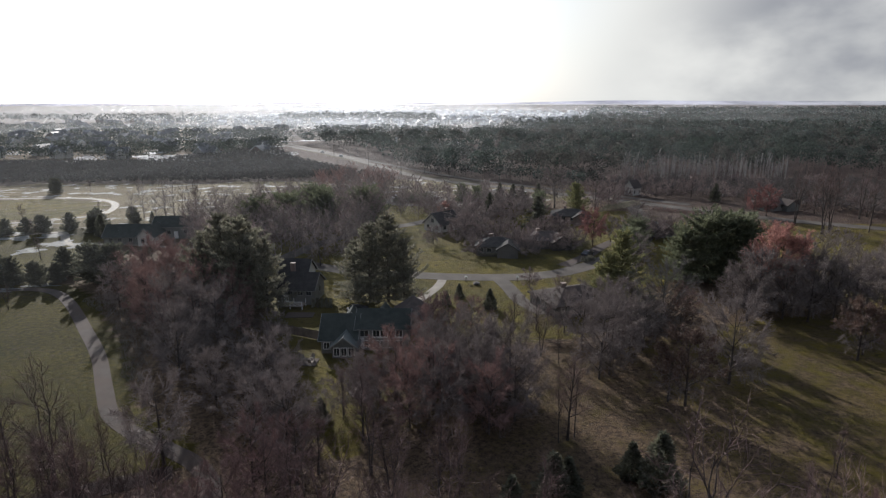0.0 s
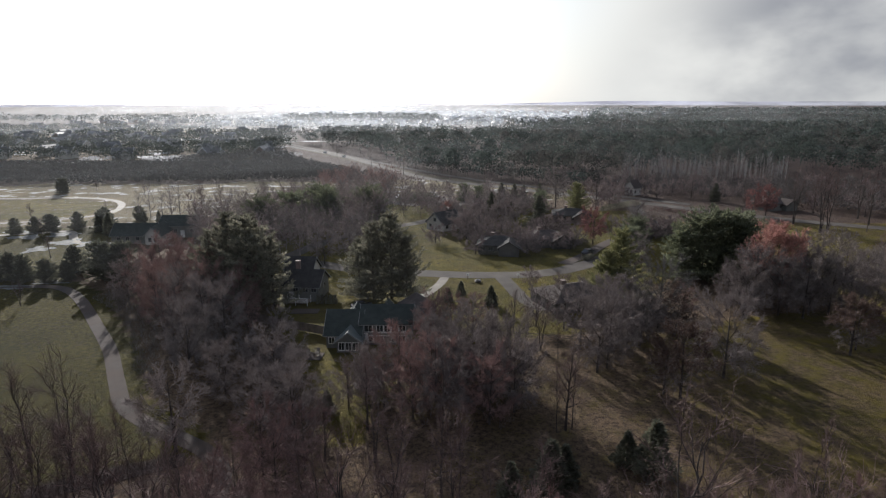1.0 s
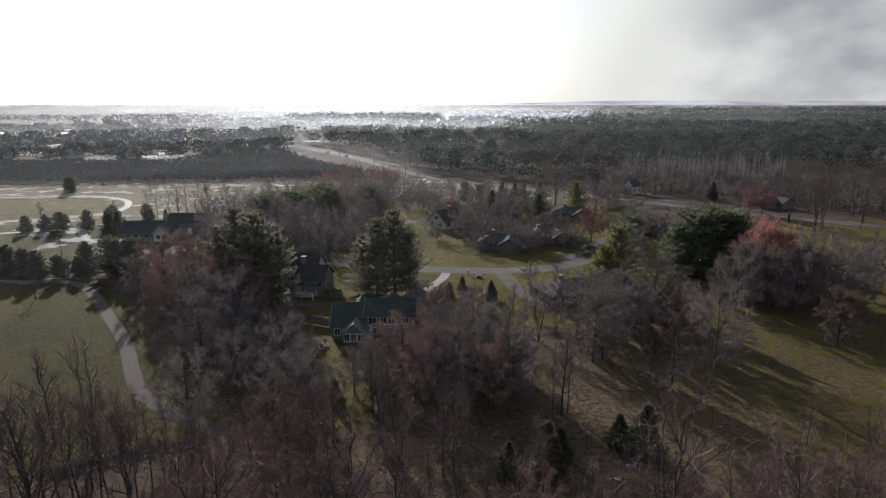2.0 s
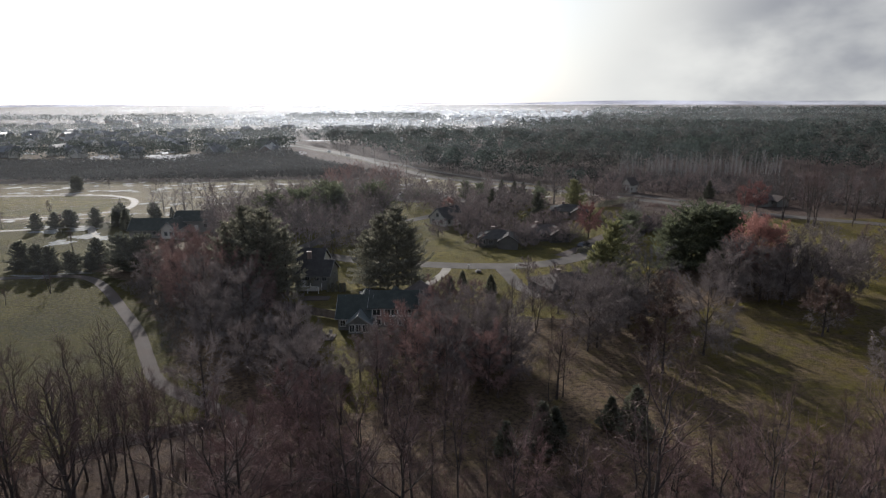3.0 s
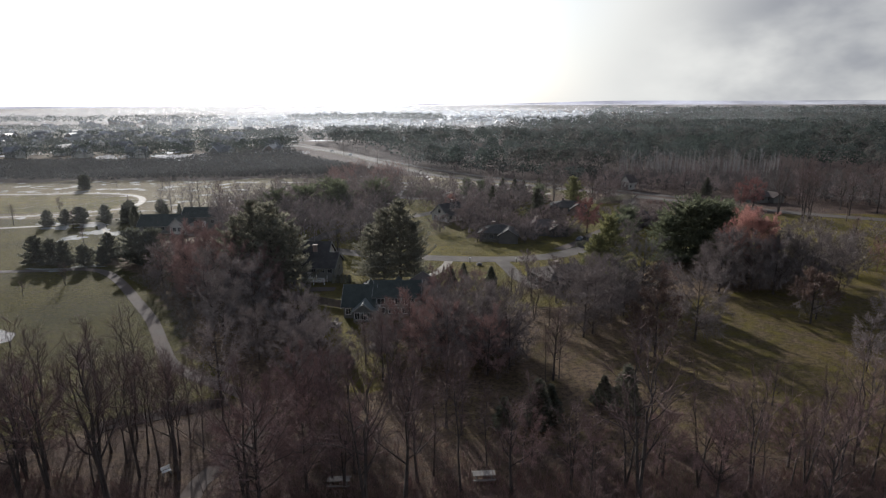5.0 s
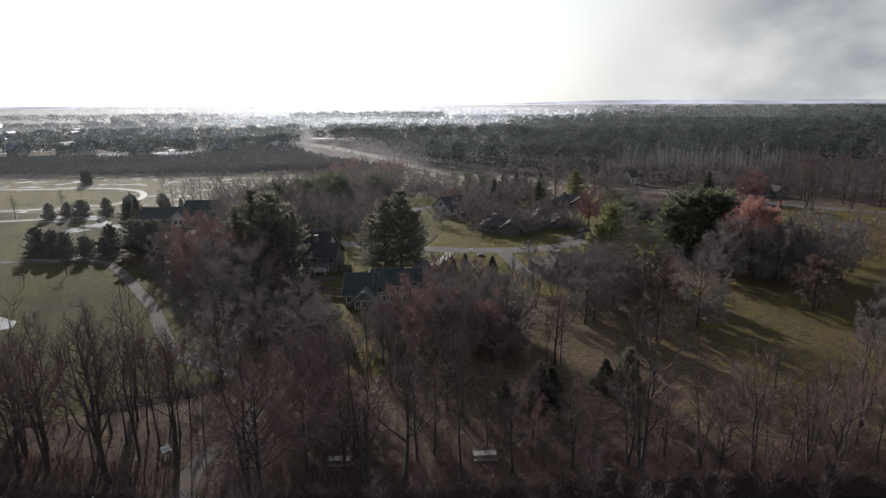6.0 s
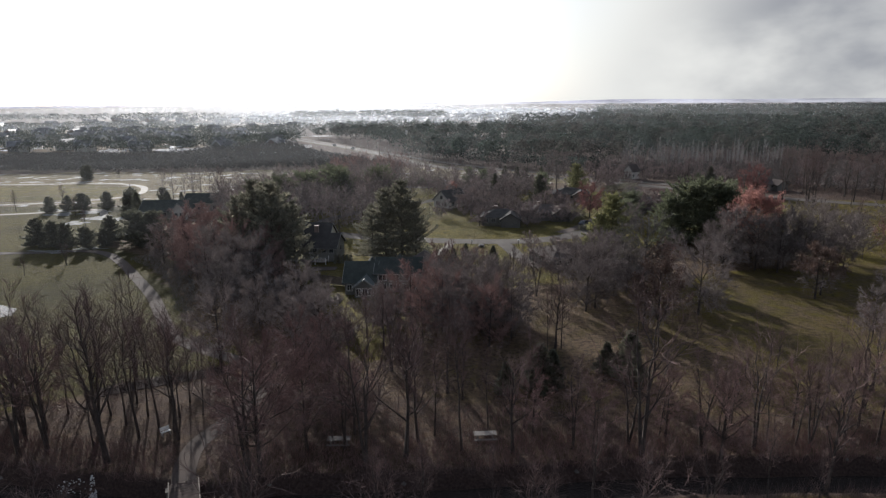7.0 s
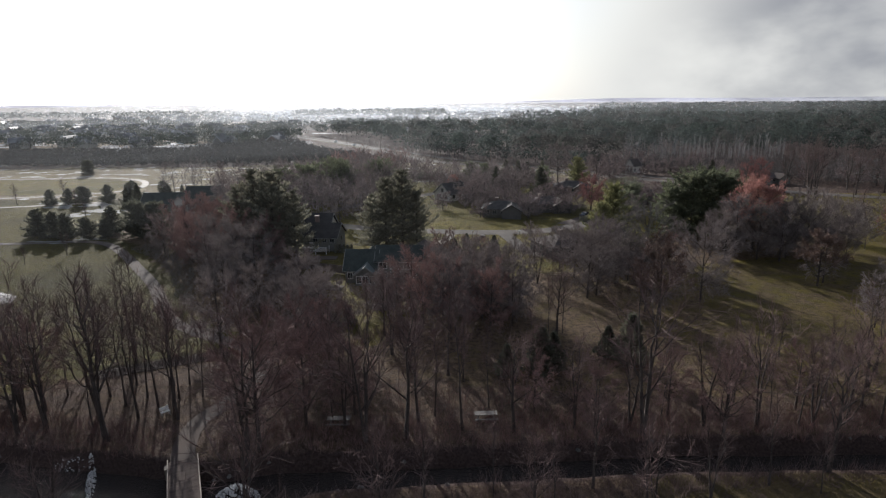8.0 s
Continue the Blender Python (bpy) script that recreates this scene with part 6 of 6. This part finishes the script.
def picnic_table(x, y, rot):
    p = thing("picnic_table", x, y, 0, rot, "weathered pale picnic table under the trees", "table", "picnic tables by the creek")
    for k in range(5):
        part("plank", boxed((-1.25, 1.25, -0.42 + k * 0.17, -0.42 + k * 0.17 + 0.155, 0.72, 0.77)), WOOD_PALE, p)
    for s in (-0.8, 0.8):
        part("seat", boxed((-1.25, 1.25, s - 0.14, s + 0.14, 0.42, 0.47)), WOOD_PALE, p)
    for a in (-0.85, 0.85):
        part("leg", boxed((a - 0.05, a + 0.05, -0.8, 0.8, 0.35, 0.42), (a - 0.05, a + 0.05, -0.35, -0.22, -0.06, 0.72), (a - 0.05, a + 0.05, 0.22, 0.35, -0.06, 0.72)), WOOD_PALE, p)


picnic_table(2.6, 43.4, 6)
picnic_table(-13.3, 41.8, 4)


def bench(x, y, rot):
    b = thing("park_bench", x, y, 0, rot, "white painted park bench beside the path", "bench")
    part("seat", boxed((-0.5, 0.5, -0.2, 0.2, 0.44, 0.49)), TRIM, b)
    bk = part("backrest", boxed((-0.5, 0.5, -0.025, 0.025, 0.0, 0.4)), TRIM, b)
    bk.matrix_basis = pose(0, 0.27, 0.52, -14)
    for s in (-0.42, 0.42):
        part("leg", boxed((s - 0.04, s + 0.04, -0.22, -0.14, -0.06, 0.44), (s - 0.04, s + 0.04, 0.16, 0.24, -0.06, 0.44)), METAL, b)


bench(-33.2, 43.0, 48)


def fence(x0, y0, x1, y1, h, label):
    """Board fence between two plan points."""
    a, b = Vector((x0, y0, 0)), Vector((x1, y1, 0))
    ln = (b - a).length
    f = thing("fence", x0, y0, 0, math.degrees(math.atan2(y1 - y0, x1 - x0)), label, "fence")
    n = int(ln / 0.3)
    first = None
    for i in range(n):
        if first is None:
            ob = first = part("board", boxed((0.01, 0.27, -0.015, 0.015, 0.03, h)), WOOD_DARK, f)
        else:
            ob = new("board", first.data)
            ob.parent = f
        ob.location = (i * 0.3, 0, 0.01 * (i * 5 % 3))
    for i in range(int(ln / 2.4) + 1):
        part("post", boxed((i * 2.4 - 0.05, i * 2.4 + 0.05, 0.016, 0.11, -0.3, h + 0.05)), WOOD_DARK, f)
    for z in (0.35, h - 0.3):
        part("rail", boxed((0, ln, 0.016, 0.07, z, z + 0.09)), WOOD_DARK, f)


fence(-31.5, 101.0, -23.7, 97.8, 1.7, "dark board fence beside the house")
fence(-41, 105, -31.5, 101.0, 1.7, "dark board fence behind the back garden")


def hedge(x, y, w, d, h, rot, label, seed):
    rng = random.Random(seed)
    V, F = [], []
    for _ in range(int(260 * w * d / 4) + 200):
        p = Vector((rng.uniform(-w / 2, w / 2), rng.uniform(-d / 2, d / 2), rng.uniform(0.05, h)))
        k = 1 - 0.35 * (p.z / h) ** 3
        p.x, p.y = p.x * k, p.y * k
        leaf(V, F, p, (rand_dir(rng) + UP * 0.3) * 0.3, 0.09, rng)
    ob = tagged(solid("hedge", V, F, NEEDLE), label, "hedge")
    ob.matrix_basis = pose(x, y, -0.05, 0, 0, rot)


for i in range(5):
    hedge(-30.2 + i * 0.9, 115.2, 0.7, 0.7, 2.0, 0, "narrow clipped dark evergreen shrub", 500 + i)
hedge(-20, 250, 17, 15, 2.6, 0, "round dark hedge in the turning circle", 510)
hedge(33.5, 153, 4, 2.2, 1.3, 30, "low clipped hedge beside a driveway", 511)
hedge(62, 232, 26, 2.5, 2.0, 40, "dark hedge along the wide road", 513)
hedge(95, 212, 26, 2.5, 1.8, 36, "dark hedge beside the wide road", 514)
hedge(9.5, 156.4, 10, 1.2, 1.0, -6, "low hedge along a brick house", 512)


brush("garden_brush", [(-24.5, 63), (-23.5, 69), (-21, 69), (-21.5, 63)], 0.7, 0.6, 1.4, TWIG_RED, "heap of red-brown cut branches", 406, 18)
brush("garden_brush", [(-16.5, 66), (-16, 69.5), (-9, 69.5), (-9, 66.5)], 0.9, 0.5, 1.2, TWIG_RED, "low red-brown brush behind the garden", 407, 16)


def garden_bed(x, y, r):
    pts = [(x + math.cos(a * 0.3927) * r * (1 + 0.05 * (a % 3)), y + math.sin(a * 0.3927) * r) for a in range(16)]
    slab("garden_bed", pts, MULCH, 0.03, "round bed of dark mulch in the back lawn", "garden bed", thick=0.12)


garden_bed(-14.0, 79.5, 2.1)
slab("terrace", [(-26.4, 88.0), (-23.2, 87.7), (-23.1, 90.6), (-26.2, 90.9)], PATH_GREY, 0.04, "grey paved terrace behind the house", "terrace")


def garden_chair(x, y, rot):
    c = thing("garden_chair", x, y, 0, rot, "weathered slatted garden chair on the terrace", "chair", "garden chairs on the terrace")
    part("seat", boxed((-0.3, 0.3, -0.3, 0.3, 0.36, 0.41)), WOOD, c)
    bk = part("backrest", boxed((-0.3, 0.3, -0.02, 0.02, 0, 0.62)), WOOD, c)
    bk.matrix_basis = pose(0, 0.3, 0.4, -16)
    for sx in (-0.26, 0.26):
        for sy in (-0.26, 0.26):
            part("leg", boxed((sx - 0.03, sx + 0.03, sy - 0.03, sy + 0.03, -0.02, 0.36)), WOOD, c)
    for sx in (-0.33, 0.33):
        part("armrest", boxed((sx - 0.05, sx + 0.05, -0.32, 0.3, 0.58, 0.62)), WOOD, c)


for x, y, r in [(-25.6, 89.6, 30), (-24.2, 90.0, -20), (-24.0, 88.5, 160), (-25.7, 88.6, 100)]:
    garden_chair(x, y, r)


def rail_fence(x0, y0, x1, y1):
    ln = math.hypot(x1 - x0, y1 - y0)
    f = thing("rail_fence", x0, y0, 0, math.degrees(math.atan2(y1 - y0, x1 - x0)), "weathered split-rail fence across the back lawn", "fence")
    n = max(2, round(ln / 2.6))
    for i in range(n + 1):
        a = ln * i / n
        part("post", boxed((a - 0.07, a + 0.07, -0.07, 0.07, -0.3, 1.15), bevel=0.015), WOOD, f)
        if i < n:
            for z in (0.4, 0.85):
                part("rail", boxed((a + 0.02, a + ln / n - 0.02, -0.05, 0.05, z, z + 0.11), bevel=0.02), WOOD, f)


rail_fence(3.8, 99.5, 19.5, 97.0)


def garden_rock(x, y, s):
    rng = random.Random(8)
    bm = bmesh.new()
    bmesh.ops.create_icosphere(bm, subdivisions=2, radius=s)
    for v in bm.verts:
        v.co *= 1 + rng.uniform(-0.16, 0.16)
        v.co.z *= 0.6
    r = tagged(part("garden_rock", bm, STONE), "grey boulder on the front lawn", "rock")
    r.location = (x, y, s * 0.25)


garden_rock(3.6, 131.6, 0.8)


def road_sign(x, y, h):
    s = thing("sign_pole", x, y, 0, 10, "tall pole with a white sign board", "sign")
    V, F = [], []
    tube(V, F, [Vector((0, 0, -0.3)), Vector((0, 0, h))], [0.14, 0.12], 8)
    solid("mast", V, F, METAL, s)
    part("sign_board", boxed((-0.9, 0.9, -0.2, -0.1, h - 3.2, h)), TRIM, s)


road_sign(-50.5, 459, 13)


# ---- distance ----
def haze_glow_material():
    """Emissive distant haze with painted sun glow, thinner towards its lower edge, broken along its length."""
    m = bpy.data.materials.new("distant_haze_glow")
    m.use_nodes = True
    nt = m.node_tree
    nt.nodes.clear()
    N, L = nt.nodes.new, nt.links.new
    out, mixs, tr, em = N("ShaderNodeOutputMaterial"), N("ShaderNodeMixShader"), N("ShaderNodeBsdfTransparent"), N("ShaderNodeEmission")
    geo, sep = N("ShaderNodeNewGeometry"), N("ShaderNodeSeparateXYZ")
    L(geo.outputs["Position"], sep.inputs["Vector"])
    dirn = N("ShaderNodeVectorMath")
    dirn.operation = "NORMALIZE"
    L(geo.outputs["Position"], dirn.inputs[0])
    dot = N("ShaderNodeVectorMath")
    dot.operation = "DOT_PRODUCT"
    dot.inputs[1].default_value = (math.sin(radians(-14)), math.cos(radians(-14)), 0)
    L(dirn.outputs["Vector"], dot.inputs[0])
    # emission colour brightens towards the chosen bearing, painting the sun's glow
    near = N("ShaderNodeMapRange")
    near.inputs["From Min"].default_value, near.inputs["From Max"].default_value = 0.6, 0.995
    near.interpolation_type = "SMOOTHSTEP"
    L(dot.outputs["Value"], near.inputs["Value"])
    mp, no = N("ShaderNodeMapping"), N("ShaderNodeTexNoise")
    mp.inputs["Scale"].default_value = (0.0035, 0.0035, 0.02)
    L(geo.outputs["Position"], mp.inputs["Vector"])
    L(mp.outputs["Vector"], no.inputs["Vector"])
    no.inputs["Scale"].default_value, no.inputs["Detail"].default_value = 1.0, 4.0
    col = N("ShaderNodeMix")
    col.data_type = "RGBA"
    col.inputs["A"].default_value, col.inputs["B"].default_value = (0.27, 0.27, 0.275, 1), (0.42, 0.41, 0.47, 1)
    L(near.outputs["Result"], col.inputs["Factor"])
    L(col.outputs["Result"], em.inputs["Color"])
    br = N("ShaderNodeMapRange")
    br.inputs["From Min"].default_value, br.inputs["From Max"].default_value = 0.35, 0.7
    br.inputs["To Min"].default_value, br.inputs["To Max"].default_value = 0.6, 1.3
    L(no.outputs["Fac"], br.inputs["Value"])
    # extra painted halo round the same bearing
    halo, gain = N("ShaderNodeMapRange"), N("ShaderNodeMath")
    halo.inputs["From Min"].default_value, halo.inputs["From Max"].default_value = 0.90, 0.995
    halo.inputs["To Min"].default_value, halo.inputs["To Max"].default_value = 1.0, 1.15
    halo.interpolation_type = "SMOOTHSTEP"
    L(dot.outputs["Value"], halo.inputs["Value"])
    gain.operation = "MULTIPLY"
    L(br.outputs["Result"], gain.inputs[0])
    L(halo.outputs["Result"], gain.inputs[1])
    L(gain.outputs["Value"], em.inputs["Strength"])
    up = N("ShaderNodeMapRange")
    up.inputs["From Min"].default_value, up.inputs["From Max"].default_value = -3.0, 9.0
    up.interpolation_type = "SMOOTHSTEP"
    L(sep.outputs["Z"], up.inputs["Value"])
    L(up.outputs["Result"], mixs.inputs["Fac"])
    L(tr.outputs["BSDF"], mixs.inputs[1])
    L(em.outputs["Emission"], mixs.inputs[2])
    L(mixs.outputs["Shader"], out.inputs["Surface"])
    return m


def backdrop(name, radius, z0, z1, a0, a1, mat, label):
    V, F = [], []
    n = 120
    for i in range(n + 1):
        a = radians(a0 + (a1 - a0) * i / n)
        k = min(1.0, max(0.0, (a0 + (a1 - a0) * i / n - 2) / 12))
        for z in (z0, z1 + 13 * k * k * (3 - 2 * k) + 0.0006 * radius * math.sin(i * 0.37) * math.sin(i * 0.11)):
            V.append((math.sin(a) * radius, math.cos(a) * radius, z))
    for i in range(n):
        F.append((2 * i, 2 * i + 2, 2 * i + 3, 2 * i + 1))
    ob = tagged(solid(name, V, F, mat), label, "backdrop", kind="structure")
    return ob


backdrop("backdrop", 4500, -3, 15.0, -75, 75, haze_glow_material(), "hazy distance below the horizon with sun glow painted in")


def haze_sheet(name, radius, top, a0, a1, thick, seed):
    """A translucent sheet that stands in for sunlit haze and lifts the darks behind it."""
    m = bpy.data.materials.new("painted_haze")
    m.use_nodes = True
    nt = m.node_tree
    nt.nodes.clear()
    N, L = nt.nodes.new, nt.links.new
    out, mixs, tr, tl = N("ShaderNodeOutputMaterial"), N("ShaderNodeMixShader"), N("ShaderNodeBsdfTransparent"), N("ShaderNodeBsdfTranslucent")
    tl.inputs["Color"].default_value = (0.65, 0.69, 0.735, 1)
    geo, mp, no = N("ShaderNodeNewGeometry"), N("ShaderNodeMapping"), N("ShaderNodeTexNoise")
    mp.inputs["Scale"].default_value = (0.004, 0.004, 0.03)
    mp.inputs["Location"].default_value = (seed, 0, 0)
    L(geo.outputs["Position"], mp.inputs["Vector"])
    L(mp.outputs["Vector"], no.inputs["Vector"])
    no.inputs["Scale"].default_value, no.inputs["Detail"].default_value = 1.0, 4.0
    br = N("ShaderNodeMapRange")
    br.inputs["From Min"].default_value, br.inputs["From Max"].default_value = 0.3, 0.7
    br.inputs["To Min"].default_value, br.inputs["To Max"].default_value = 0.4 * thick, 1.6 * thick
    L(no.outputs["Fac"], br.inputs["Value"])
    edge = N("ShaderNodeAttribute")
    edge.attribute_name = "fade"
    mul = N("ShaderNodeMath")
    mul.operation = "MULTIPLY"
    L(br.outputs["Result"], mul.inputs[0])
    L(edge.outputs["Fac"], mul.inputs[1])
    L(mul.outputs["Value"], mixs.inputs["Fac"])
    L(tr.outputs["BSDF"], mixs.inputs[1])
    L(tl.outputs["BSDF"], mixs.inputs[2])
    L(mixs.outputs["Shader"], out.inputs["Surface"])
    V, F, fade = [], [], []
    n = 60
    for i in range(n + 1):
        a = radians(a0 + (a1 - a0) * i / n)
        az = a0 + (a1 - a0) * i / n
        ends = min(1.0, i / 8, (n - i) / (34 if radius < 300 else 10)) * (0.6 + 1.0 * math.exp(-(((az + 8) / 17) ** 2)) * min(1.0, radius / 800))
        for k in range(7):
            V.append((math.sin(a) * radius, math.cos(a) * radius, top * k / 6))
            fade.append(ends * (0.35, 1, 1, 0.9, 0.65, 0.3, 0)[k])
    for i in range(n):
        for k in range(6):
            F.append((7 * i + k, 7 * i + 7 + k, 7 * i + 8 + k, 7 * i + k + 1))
    ob = tagged(solid(name, V, F, m, smooth=True), "translucent sheet standing in for haze over the land", "mist", kind="stuff")
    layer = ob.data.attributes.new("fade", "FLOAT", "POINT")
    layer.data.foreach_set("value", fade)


# curved veils added as painted haze, from the near lawns out to the horizon
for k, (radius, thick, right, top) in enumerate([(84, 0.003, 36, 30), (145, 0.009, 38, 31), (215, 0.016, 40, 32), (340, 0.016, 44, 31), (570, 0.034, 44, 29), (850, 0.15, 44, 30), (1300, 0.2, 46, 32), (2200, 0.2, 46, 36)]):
    haze_sheet("mist", radius, top, -72, right, thick, 3.0 + 8 * k)
